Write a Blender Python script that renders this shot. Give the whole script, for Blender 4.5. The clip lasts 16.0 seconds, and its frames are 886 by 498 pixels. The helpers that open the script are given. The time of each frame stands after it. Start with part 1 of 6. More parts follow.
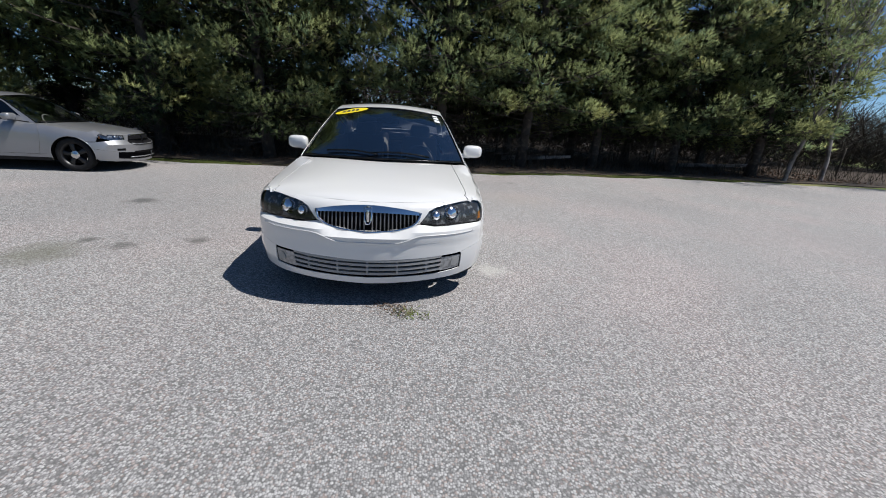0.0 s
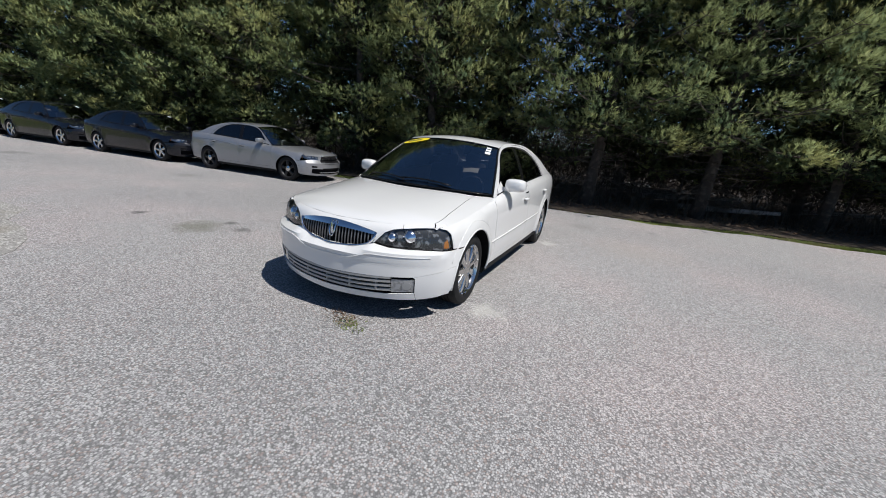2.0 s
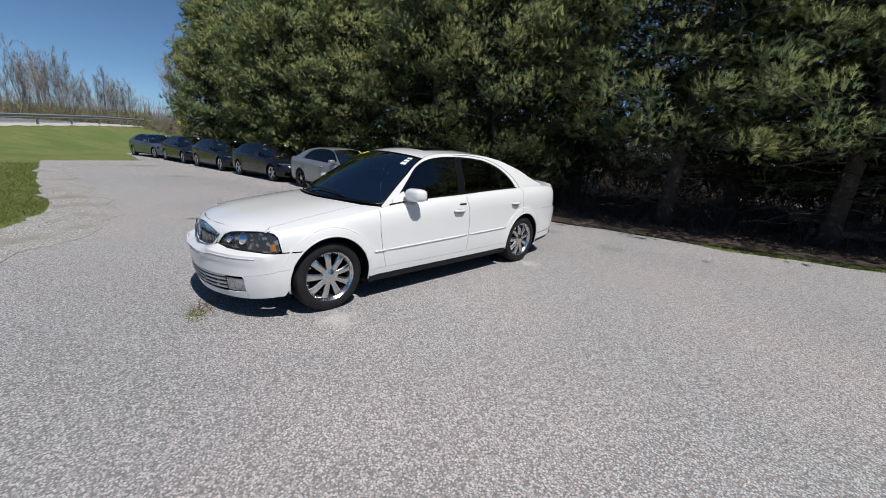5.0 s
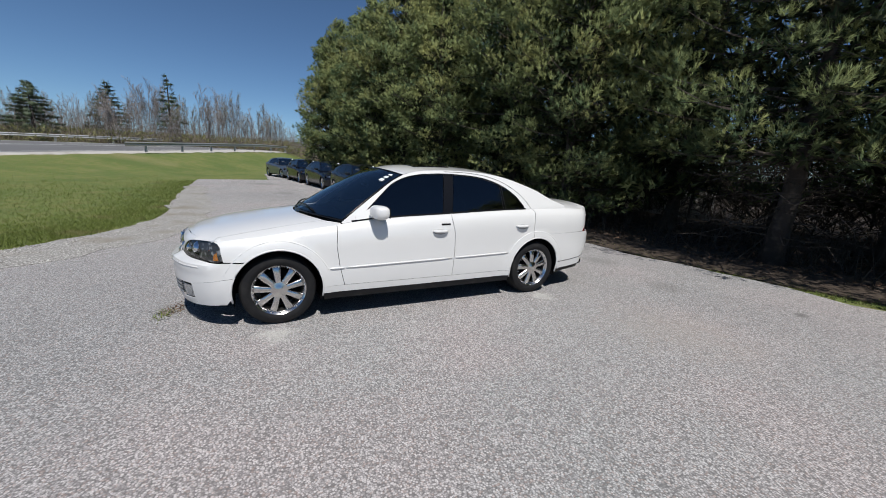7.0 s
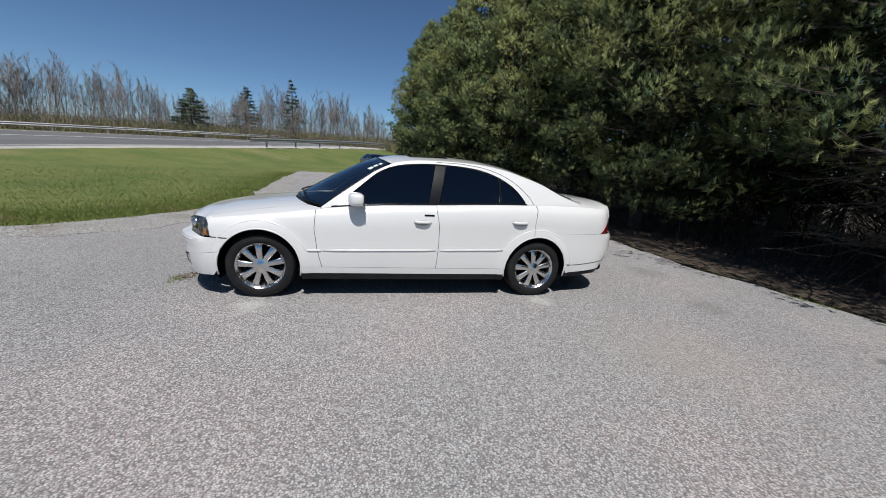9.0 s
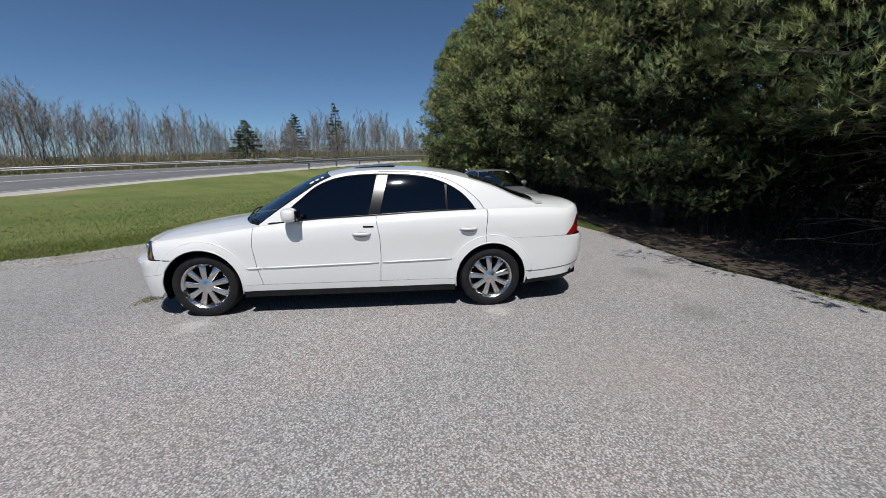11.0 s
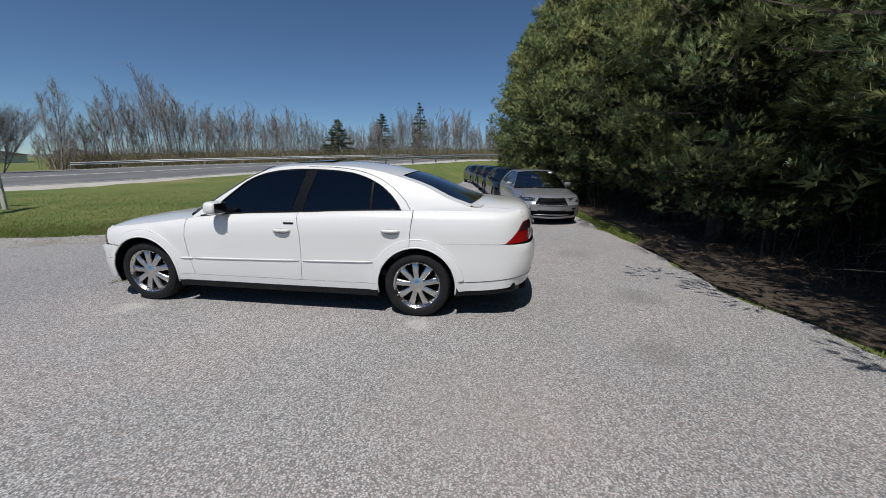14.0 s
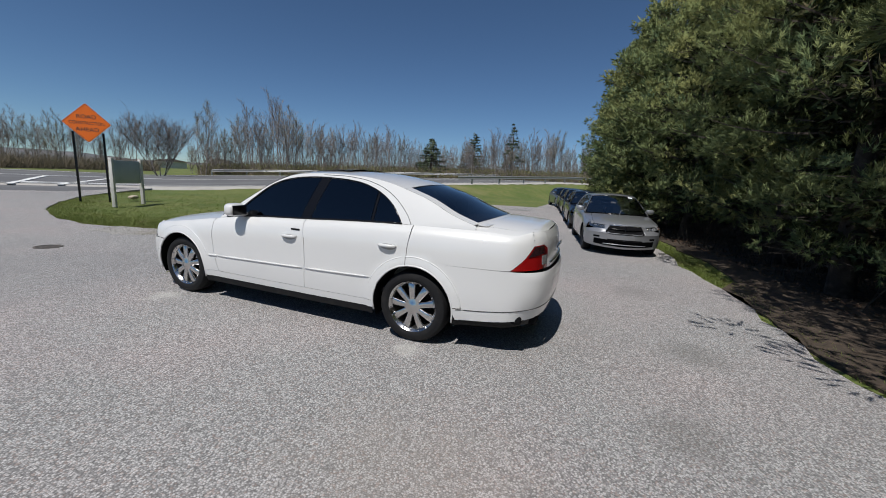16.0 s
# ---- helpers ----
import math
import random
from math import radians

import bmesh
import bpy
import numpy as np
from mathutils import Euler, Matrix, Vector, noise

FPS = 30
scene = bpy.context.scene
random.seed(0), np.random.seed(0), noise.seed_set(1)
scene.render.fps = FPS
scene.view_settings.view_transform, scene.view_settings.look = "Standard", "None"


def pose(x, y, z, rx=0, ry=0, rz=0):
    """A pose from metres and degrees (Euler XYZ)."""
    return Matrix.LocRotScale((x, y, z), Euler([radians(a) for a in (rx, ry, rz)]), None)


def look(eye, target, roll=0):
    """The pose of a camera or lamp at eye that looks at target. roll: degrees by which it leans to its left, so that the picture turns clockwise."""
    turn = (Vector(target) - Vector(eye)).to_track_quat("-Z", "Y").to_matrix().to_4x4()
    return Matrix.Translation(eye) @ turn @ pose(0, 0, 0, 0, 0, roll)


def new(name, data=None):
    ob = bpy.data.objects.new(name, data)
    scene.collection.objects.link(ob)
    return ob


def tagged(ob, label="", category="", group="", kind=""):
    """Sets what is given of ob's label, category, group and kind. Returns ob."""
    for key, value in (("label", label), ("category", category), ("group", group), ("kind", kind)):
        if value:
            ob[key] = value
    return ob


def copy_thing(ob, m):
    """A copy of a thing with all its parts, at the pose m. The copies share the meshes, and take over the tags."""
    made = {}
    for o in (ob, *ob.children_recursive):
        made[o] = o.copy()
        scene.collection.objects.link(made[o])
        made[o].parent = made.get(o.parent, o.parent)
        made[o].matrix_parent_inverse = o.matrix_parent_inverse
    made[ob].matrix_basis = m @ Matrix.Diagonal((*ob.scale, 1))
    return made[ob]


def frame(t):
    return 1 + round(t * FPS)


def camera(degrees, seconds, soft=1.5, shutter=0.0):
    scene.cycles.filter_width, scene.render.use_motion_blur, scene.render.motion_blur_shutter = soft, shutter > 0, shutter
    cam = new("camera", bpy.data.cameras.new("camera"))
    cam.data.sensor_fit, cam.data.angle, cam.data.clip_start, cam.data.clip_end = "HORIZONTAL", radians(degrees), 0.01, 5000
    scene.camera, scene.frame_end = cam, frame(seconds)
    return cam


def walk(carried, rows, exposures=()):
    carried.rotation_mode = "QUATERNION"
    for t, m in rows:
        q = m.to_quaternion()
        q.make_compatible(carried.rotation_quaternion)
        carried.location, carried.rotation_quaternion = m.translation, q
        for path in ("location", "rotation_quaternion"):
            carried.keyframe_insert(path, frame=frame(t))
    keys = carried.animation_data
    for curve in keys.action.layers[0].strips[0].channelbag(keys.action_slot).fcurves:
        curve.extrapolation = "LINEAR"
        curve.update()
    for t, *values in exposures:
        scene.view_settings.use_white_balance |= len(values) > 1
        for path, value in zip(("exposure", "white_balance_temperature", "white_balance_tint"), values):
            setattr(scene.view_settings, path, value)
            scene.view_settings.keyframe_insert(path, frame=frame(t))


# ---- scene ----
cam = camera(98.5, 16.0, soft=0.92)
PATH = [
    (0, (0.321, -3.450, 1.363), (0.480, -1.564, 0.717), 3.79),
    (0.5, (0.808, -3.505, 1.408), (0.759, -1.621, 0.737), 5.97),
    (1, (1.192, -3.357, 1.390), (0.918, -1.490, 0.726), 7.36),
    (1.5, (1.606, -3.204, 1.424), (1.077, -1.359, 0.862), 5.61),
    (2, (2.009, -3.071, 1.434), (1.205, -1.325, 0.880), 5.79),
    (2.5, (2.289, -2.863, 1.402), (1.324, -1.207, 0.830), 3.36),
    (3, (2.577, -2.642, 1.433), (1.438, -1.074, 0.941), 3.04),
    (3.2, (2.756, -2.554, 1.443), (1.541, -1.037, 0.969), 5.63),
    (5.3, (3.970, -1.343, 1.520), (2.542, -0.039, 1.012), 3.90),
    (5.5, (3.999, -1.190, 1.532), (2.527, 0.076, 1.053), 5.00),
    (6, (4.154, -0.834, 1.546), (2.576, 0.313, 1.109), 4.48),
    (6.5, (4.358, -0.465, 1.565), (2.665, 0.508, 1.134), 4.90),
    (7, (4.439, -0.220, 1.517), (2.707, 0.682, 1.084), 3.29),
    (7.5, (4.491, 0.048, 1.577), (2.713, 0.856, 1.149), 2.47),
    (8, (4.593, 0.329, 1.547), (2.718, 0.909, 1.164), 2.71),
    (8.5, (4.740, 0.704, 1.537), (2.885, 1.312, 1.101), 1.11),
    (9, (4.750, 0.903, 1.498), (2.857, 1.351, 1.030), 4.45),
    (9.2, (4.766, 0.984, 1.534), (2.870, 1.415, 1.062), 2.47),
    (11.3, (4.724, 2.182, 1.512), (2.773, 2.309, 1.090), 0.70),
    (11.5, (4.704, 2.270, 1.522), (2.745, 2.348, 1.123), 2.30),
    (12, (4.722, 2.569, 1.518), (2.772, 2.622, 1.077), 2.80),
    (12.5, (4.625, 2.908, 1.490), (2.676, 2.949, 1.044), 2.22),
    (13, (4.510, 3.152, 1.532), (2.566, 3.139, 1.064), 0.60),
    (13.5, (4.427, 3.410, 1.522), (2.479, 3.218, 1.114), 1.02),
    (14, (4.349, 3.621, 1.496), (2.416, 3.367, 1.053), 0.68),
    (14.5, (4.129, 3.805, 1.473), (2.216, 3.437, 1.019), 1.26),
    (15, (3.993, 3.917, 1.473), (2.111, 3.378, 1.062), 1.20),
    (15.5, (3.921, 4.126, 1.475), (2.095, 3.391, 1.119), 4.71),
    (16, (3.819, 4.300, 1.459), (1.980, 3.600, 1.099), 3.24),
]
walk(cam, [(t, look(eye, target, roll)) for t, eye, target, roll in PATH],
     exposures=[(0.0, 0.20), (3.0, 0.14), (7.0, 0.04), (11.5, -0.04), (14.0, -0.10), (16.0, -0.14)])

# ---- light ----
world = bpy.data.worlds.new("sky")
scene.world = world
world.use_nodes = True
SUN_TO = Vector((0.55, -0.07, 1.0)).normalized()
sky = world.node_tree.nodes.new("ShaderNodeTexSky")
sky.sky_type, sky.sun_disc = "NISHITA", False
sky.sun_elevation = math.asin(SUN_TO.z)
sky.sun_rotation = math.atan2(SUN_TO.x, SUN_TO.y)
sky.air_density, sky.dust_density, sky.ozone_density, sky.altitude = 0.8, 0.0, 4.0, 1200
back = world.node_tree.nodes["Background"]
back.inputs[1].default_value = 0.070
clear_air = world.node_tree.nodes.new("ShaderNodeMix")
clear_air.data_type, clear_air.blend_type = "RGBA", "MULTIPLY"
clear_air.inputs["Factor"].default_value = 1.0
clear_air.inputs["B"].default_value = (0.90, 1.06, 1.14, 1)
world.node_tree.links.new(sky.outputs[0], clear_air.inputs["A"])
world.node_tree.links.new(clear_air.outputs["Result"], back.inputs[0])
sun_data = bpy.data.lights.new("sun", "SUN")
sun_data.energy, sun_data.angle, sun_data.color = 4.55, radians(0.53), (1.0, 0.972, 0.935)
new("sun", sun_data).matrix_world = look(SUN_TO * 40, (0, 0, 0))


# ---- materials ----
def material(name, base, rough=0.6, metal=0.0, spots=(), bump=None, coat=0.0, spec=0.5, per_object=0.0, per_island=0.0, translucent=0.0, space="Object"):
    """Principled surface. spots: (scale, colour, low, high, detail) noise layers over the base colour; bump: (scale, strength, distance)."""
    m = bpy.data.materials.new(name)
    m.use_nodes = True
    nt = m.node_tree
    n, l = nt.nodes, nt.links
    p = n["Principled BSDF"]
    p.inputs["Roughness"].default_value, p.inputs["Metallic"].default_value = rough, metal
    p.inputs["Coat Weight"].default_value, p.inputs["Coat Roughness"].default_value = coat, 0.03
    p.inputs["Specular IOR Level"].default_value = spec
    rgb = n.new("ShaderNodeRGB")
    rgb.outputs[0].default_value = (*base, 1)
    out = rgb.outputs[0]
    tc = n.new("ShaderNodeTexCoord")
    for scale, colour, low, high, detail in spots:
        tex = n.new("ShaderNodeTexNoise")
        tex.inputs["Scale"].default_value, tex.inputs["Detail"].default_value = scale, detail
        l.new(tc.outputs[space], tex.inputs["Vector"])
        ramp = n.new("ShaderNodeMapRange")
        ramp.inputs["From Min"].default_value, ramp.inputs["From Max"].default_value = low, high
        l.new(tex.outputs["Fac"], ramp.inputs["Value"])
        mix = n.new("ShaderNodeMix")
        mix.data_type = "RGBA"
        l.new(ramp.outputs["Result"], mix.inputs["Factor"])
        l.new(out, mix.inputs["A"])
        mix.inputs["B"].default_value = (*colour, 1)
        out = mix.outputs["Result"]
    for amount, node, socket in ((per_object, "ShaderNodeObjectInfo", "Random"), (per_island, "ShaderNodeNewGeometry", "Random Per Island")):
        if amount:
            src = n.new(node)
            rng = n.new("ShaderNodeMapRange")
            rng.inputs["To Min"].default_value, rng.inputs["To Max"].default_value = 1 - amount, 1 + amount
            l.new(src.outputs[socket], rng.inputs["Value"])
            hsv = n.new("ShaderNodeHueSaturation")
            l.new(rng.outputs["Result"], hsv.inputs["Value"])
            l.new(out, hsv.inputs["Color"])
            out = hsv.outputs["Color"]
    l.new(out, p.inputs["Base Color"])
    if bump:
        tex = n.new("ShaderNodeTexNoise")
        tex.inputs["Scale"].default_value, tex.inputs["Detail"].default_value = bump[0], 4
        l.new(tc.outputs[space], tex.inputs["Vector"])
        b = n.new("ShaderNodeBump")
        b.inputs["Strength"].default_value, b.inputs["Distance"].default_value = bump[1], bump[2]
        l.new(tex.outputs["Fac"], b.inputs["Height"])
        l.new(b.outputs["Normal"], p.inputs["Normal"])
    if translucent:
        tr = n.new("ShaderNodeBsdfTranslucent")
        l.new(out, tr.inputs["Color"])
        ms = n.new("ShaderNodeMixShader")
        ms.inputs[0].default_value = translucent
        l.new(p.outputs[0], ms.inputs[1])
        l.new(tr.outputs[0], ms.inputs[2])
        l.new(ms.outputs[0], n["Material Output"].inputs["Surface"])
    return m


def glass_material(name, tint, rough=0.02, ior=1.5, gloss=(1.0, 1.0, 1.0)):
    """Tinted glass that lets the tint's share of light straight through and mirrors the rest by its gloss."""
    m = bpy.data.materials.new(name)
    m.use_nodes = True
    nt = m.node_tree
    n, l = nt.nodes, nt.links
    n.remove(n["Principled BSDF"])
    tr, gl, fr, ms = n.new("ShaderNodeBsdfTransparent"), n.new("ShaderNodeBsdfGlossy"), n.new("ShaderNodeFresnel"), n.new("ShaderNodeMixShader")
    tr.inputs[0].default_value = (*tint, 1)
    gl.inputs["Color"].default_value = (*gloss, 1)
    gl.inputs["Roughness"].default_value = rough
    fr.inputs["IOR"].default_value = ior
    l.new(fr.outputs[0], ms.inputs[0])
    l.new(tr.outputs[0], ms.inputs[1])
    l.new(gl.outputs[0], ms.inputs[2])
    l.new(ms.outputs[0], n["Material Output"].inputs["Surface"])
    return m


def pavement_material():
    """Sun-bleached chip-seal: pale and dark stones a centimetre across in a grey binder, with wide faint blotches and stains."""
    m = material("chip_seal", (0.270, 0.266, 0.262), 0.85,
                 spots=((0.55, (0.300, 0.277, 0.272), 0.42, 0.62, 4), (0.21, (0.243, 0.240, 0.238), 0.48, 0.64, 3)))
    nt = m.node_tree
    n, l = nt.nodes, nt.links
    p = n["Principled BSDF"]
    tc = n["Texture Coordinate"]
    out = p.inputs["Base Color"].links[0].from_socket
    # single stones, pale and dark, proud of a grey binder
    vor = n.new("ShaderNodeTexVoronoi")
    vor.inputs["Scale"].default_value = 92
    l.new(tc.outputs["Object"], vor.inputs["Vector"])
    sep = n.new("ShaderNodeSeparateColor")
    l.new(vor.outputs["Color"], sep.inputs[0])
    rng = n.new("ShaderNodeMapRange")
    rng.inputs["To Min"].default_value, rng.inputs["To Max"].default_value = 0.66, 1.92
    l.new(sep.outputs[0], rng.inputs["Value"])
    chip = n.new("ShaderNodeMapRange")
    chip.inputs["From Min"].default_value, chip.inputs["From Max"].default_value = 0.42, 0.80
    l.new(vor.outputs["Distance"], chip.inputs["Value"])
    tone = n.new("ShaderNodeMix")
    l.new(chip.outputs[0], tone.inputs["Factor"])
    l.new(rng.outputs[0], tone.inputs["A"])
    tone.inputs["B"].default_value = 0.55
    hsv = n.new("ShaderNodeHueSaturation")
    l.new(tone.outputs["Result"], hsv.inputs["Value"])
    l.new(out, hsv.inputs["Color"])
    warm = n.new("ShaderNodeMix")
    warm.data_type = "RGBA"
    gt = n.new("ShaderNodeMapRange")
    gt.inputs["From Min"].default_value, gt.inputs["From Max"].default_value = 0.86, 0.9
    gt.inputs["To Max"].default_value = 0.35
    l.new(sep.outputs[1], gt.inputs["Value"])
    l.new(gt.outputs[0], warm.inputs["Factor"])
    l.new(hsv.outputs[0], warm.inputs["A"])
    warm.inputs["B"].default_value = (0.33, 0.23, 0.19, 1)
    out = warm.outputs["Result"]
    # stains and pale scuffs: place, size, colour, strength
    for x, y, r, colour, strength in ((-3.0, 0.0, 0.34, (0.115, 0.115, 0.08), 0.6), (-3.5, 2.15, 0.20, (0.06, 0.06, 0.058), 0.7), (-2.9, 0.4, 0.10, (0.07, 0.07, 0.065), 0.7),
                                      (-2.5, 0.25, 0.13, (0.07, 0.07, 0.065), 0.65), (-1.92, 0.5, 0.13, (0.07, 0.07, 0.065), 0.65), (-4.2, -0.1, 0.11, (0.06, 0.06, 0.058), 0.75),
                                      (1.10, -0.05, 0.17, (0.50, 0.49, 0.46), 0.5), (1.03, 2.95, 0.15, (0.50, 0.49, 0.46), 0.45), (-0.1, 5.3, 0.3, (0.12, 0.12, 0.11), 0.4),
                                      (-2.2, 5.0, 0.35, (0.15, 0.15, 0.14), 0.4), (-7.5, 2.6, 0.3, (0.12, 0.12, 0.11), 0.45), (-12.5, 1.2, 0.4, (0.12, 0.12, 0.11), 0.5), (-17.5, 0.6, 0.7, (0.12, 0.12, 0.11), 0.5),
                                      (2.3, 3.6, 0.7, (0.33, 0.285, 0.25), 0.3), (1.3, 5.0, 0.28, (0.13, 0.12, 0.11), 0.35), (2.6, 5.6, 0.10, (0.08, 0.08, 0.075), 0.6), (5.6, 4.4, 0.09, (0.08, 0.08, 0.075), 0.6)):
        sub = n.new("ShaderNodeVectorMath")
        sub.operation = "DISTANCE"
        warp = n.new("ShaderNodeTexNoise")
        warp.inputs["Scale"].default_value, warp.inputs["Detail"].default_value = 3.0 / r ** 0.5, 4
        l.new(tc.outputs["Object"], warp.inputs["Vector"])
        l.new(tc.outputs["Object"], sub.inputs[0])
        sub.inputs[1].default_value = (x, y, 0)
        add = n.new("ShaderNodeMath")
        add.operation = "MULTIPLY_ADD"
        l.new(warp.outputs["Fac"], add.inputs[0])
        add.inputs[1].default_value = 1.6 * r
        l.new(sub.outputs["Value"], add.inputs[2])
        fade = n.new("ShaderNodeMapRange")
        fade.inputs["From Min"].default_value, fade.inputs["From Max"].default_value = 1.15 * r, 2.0 * r
        fade.inputs["To Min"].default_value, fade.inputs["To Max"].default_value = strength, 0.0
        l.new(add.outputs[0], fade.inputs["Value"])
        mix = n.new("ShaderNodeMix")
        mix.data_type = "RGBA"
        l.new(fade.outputs[0], mix.inputs["Factor"])
        l.new(out, mix.inputs["A"])
        mix.inputs["B"].default_value = (*colour, 1)
        out = mix.outputs["Result"]
    l.new(out, p.inputs["Base Color"])
    b = n.new("ShaderNodeBump")
    b.inputs["Strength"].default_value, b.inputs["Distance"].default_value = 0.7, 0.006
    l.new(vor.outputs["Distance"], b.inputs["Height"])
    b.invert = True
    l.new(b.outputs["Normal"], p.inputs["Normal"])
    return m


M = {}
M["pavement"] = pavement_material()
M["gravel"] = material("loose_gravel", (0.25, 0.24, 0.225), 0.9, spots=((45, (0.46, 0.45, 0.42), 0.52, 0.6, 2), (30, (0.14, 0.13, 0.12), 0.58, 0.66, 2), (1.5, (0.22, 0.2, 0.165), 0.5, 0.7, 4)), bump=(60, 0.8, 0.012))
M["turf"] = material("turf", (0.112, 0.150, 0.030), 0.9, spots=((2.2, (0.165, 0.172, 0.050), 0.42, 0.66, 5), (0.35, (0.088, 0.130, 0.024), 0.45, 0.65, 3), (0.16, (0.20, 0.19, 0.075), 0.58, 0.70, 4), (14, (0.15, 0.135, 0.055), 0.55, 0.70, 3)), bump=(35, 0.9, 0.03))
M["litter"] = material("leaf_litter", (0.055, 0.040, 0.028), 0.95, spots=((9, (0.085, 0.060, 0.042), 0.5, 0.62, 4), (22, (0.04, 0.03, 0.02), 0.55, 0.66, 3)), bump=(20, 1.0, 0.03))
M["asphalt"] = material("road_asphalt", (0.12, 0.12, 0.122), 0.85, spots=((0.3, (0.16, 0.16, 0.16), 0.45, 0.65, 3),), bump=(40, 0.3, 0.01))
M["concrete"] = material("pale_shoulder", (0.42, 0.40, 0.37), 0.9, spots=((1.2, (0.33, 0.31, 0.28), 0.5, 0.7, 3),))
M["line"] = material("road_paint", (0.75, 0.75, 0.73), 0.7)
M["pearl"] = material("pearl_white_paint", (0.70, 0.698, 0.685), 0.32, coat=1.0, spots=((0.8, (0.67, 0.668, 0.655), 0.45, 0.7, 2),))
M["silver"] = material("silver_paint", (0.29, 0.295, 0.31), 0.34, metal=0.5, coat=1.0)
M["bluegrey"] = material("blue_grey_paint", (0.10, 0.12, 0.15), 0.32, metal=0.5, coat=1.0)
M["black_paint"] = material("black_paint", (0.004, 0.005, 0.009), 0.25, coat=0.5, spec=0.3)
M["chrome"] = material("chrome", (0.72, 0.73, 0.75), 0.08, metal=1.0)
M["wheel_chrome"] = material("wheel_chrome", (0.62, 0.61, 0.60), 0.20, metal=1.0, spots=((6, (0.50, 0.49, 0.48), 0.45, 0.7, 2),))
M["barrel"] = material("shaded_rim_barrel", (0.035, 0.034, 0.033), 0.55, metal=0.4, spec=0.2)
M["steel_black"] = material("black_steel_rim", (0.012, 0.012, 0.013), 0.4)
M["rubber"] = material("tyre_rubber", (0.011, 0.011, 0.012), 0.7, spots=((9, (0.02, 0.0195, 0.019), 0.5, 0.7, 4),), bump=(60, 0.25, 0.004), spec=0.22)
M["trim"] = material("black_trim", (0.006, 0.006, 0.007), 0.22, spec=0.3)
M["grille_grey"] = material("grille_bar_grey", (0.20, 0.20, 0.205), 0.35, metal=0.6)
M["gap"] = material("panel_gap", (0.05, 0.05, 0.05), 0.8)
# near black; in wells and behind openings the colour stands for shade
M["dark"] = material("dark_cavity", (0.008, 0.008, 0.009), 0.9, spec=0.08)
M["grey_plastic"] = material("grey_plastic", (0.30, 0.30, 0.295), 0.5)
M["cabin"] = material("dark_cabin_cloth", (0.06, 0.06, 0.065), 0.8, bump=(90, 0.3, 0.003))
M["beige"] = material("grey_seat_leather", (0.30, 0.285, 0.26), 0.55)
M["glass"] = glass_material("windscreen_glass", (0.72, 0.76, 0.80), ior=2.8, gloss=(0.86, 0.95, 1.0))
M["tint"] = glass_material("tinted_side_glass", (0.10, 0.105, 0.12), ior=1.75, gloss=(0.95, 0.97, 1.0))
M["lens"] = glass_material("clear_lens", (0.72, 0.74, 0.76))
M["lens_grey"] = material("grey_lamp_lens", (0.33, 0.33, 0.33), 0.2, coat=1.0, spots=((40, (0.22, 0.22, 0.22), 0.45, 0.6, 2),))
M["amber"] = material("amber_lens", (0.50, 0.19, 0.03), 0.15, coat=1.0)
M["red"] = material("red_lens", (0.30, 0.008, 0.008), 0.12, coat=1.0)
M["lamp"] = material("lamp_reflector", (0.75, 0.75, 0.78), 0.12, metal=1.0)
M["lamp_bright"] = material("clear_lamp_housing", (0.52, 0.53, 0.55), 0.25, metal=0.3, coat=1.0, spots=((30, (0.30, 0.31, 0.32), 0.48, 0.62, 2),))
M["lamp_dark"] = material("smoked_lamp_housing", (0.055, 0.057, 0.06), 0.35, metal=0.15, spots=((22, (0.30, 0.31, 0.32), 0.54, 0.64, 2),))
M["smoked"] = material("smoked_lamp_lens", (0.03, 0.012, 0.014), 0.15, coat=1.0)
M["yellow"] = material("yellow_sticker", (0.85, 0.68, 0.02), 0.5)
M["paper"] = material("white_paper", (0.72, 0.75, 0.76), 0.6)
M["ink"] = material("dark_ink", (0.05, 0.05, 0.06), 0.7)
M["bark"] = material("pine_bark", (0.046, 0.037, 0.031), 0.95, spots=((7, (0.10, 0.08, 0.065), 0.5, 0.66, 4),), bump=(14, 1.0, 0.03))
M["grey_bark"] = material("grey_bark", (0.33, 0.29, 0.268), 0.95, spots=((3, (0.13, 0.11, 0.095), 0.45, 0.6, 4),), per_object=0.25)
M["needles"] = material("pine_needles", (0.222, 0.266, 0.116), 0.7, spots=((0.45, (0.32, 0.33, 0.132), 0.46, 0.60, 3), (1.3, (0.120, 0.172, 0.088), 0.50, 0.62, 3)), per_object=0.12, per_island=0.2, translucent=0.28, spec=0.08)
# darker copy of the needles, with the inner crown's shade put into the colour
M["needles_shade"] = material("shaded_pine_needles", (0.045, 0.062, 0.030), 0.8, spots=((1.2, (0.085, 0.075, 0.042), 0.5, 0.65, 3),), per_island=0.3, spec=0.05)
M["spruce"] = material("spruce_needles", (0.075, 0.105, 0.055), 0.6, per_island=0.3, translucent=0.15)
M["grass"] = material("grass_blades", (0.140, 0.178, 0.036), 0.6, per_island=0.4, translucent=0.3, spots=((1.2, (0.20, 0.18, 0.07), 0.56, 0.7, 3),))
M["brush"] = material("dry_brush", (0.19, 0.158, 0.112), 0.9, per_island=0.4)
M["budding"] = material("budding_leaves", (0.21, 0.205, 0.09), 0.8, per_island=0.35, translucent=0.3)
# brush darkened so that the colour holds the shade below the pines
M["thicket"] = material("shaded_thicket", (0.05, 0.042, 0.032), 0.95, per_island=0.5)
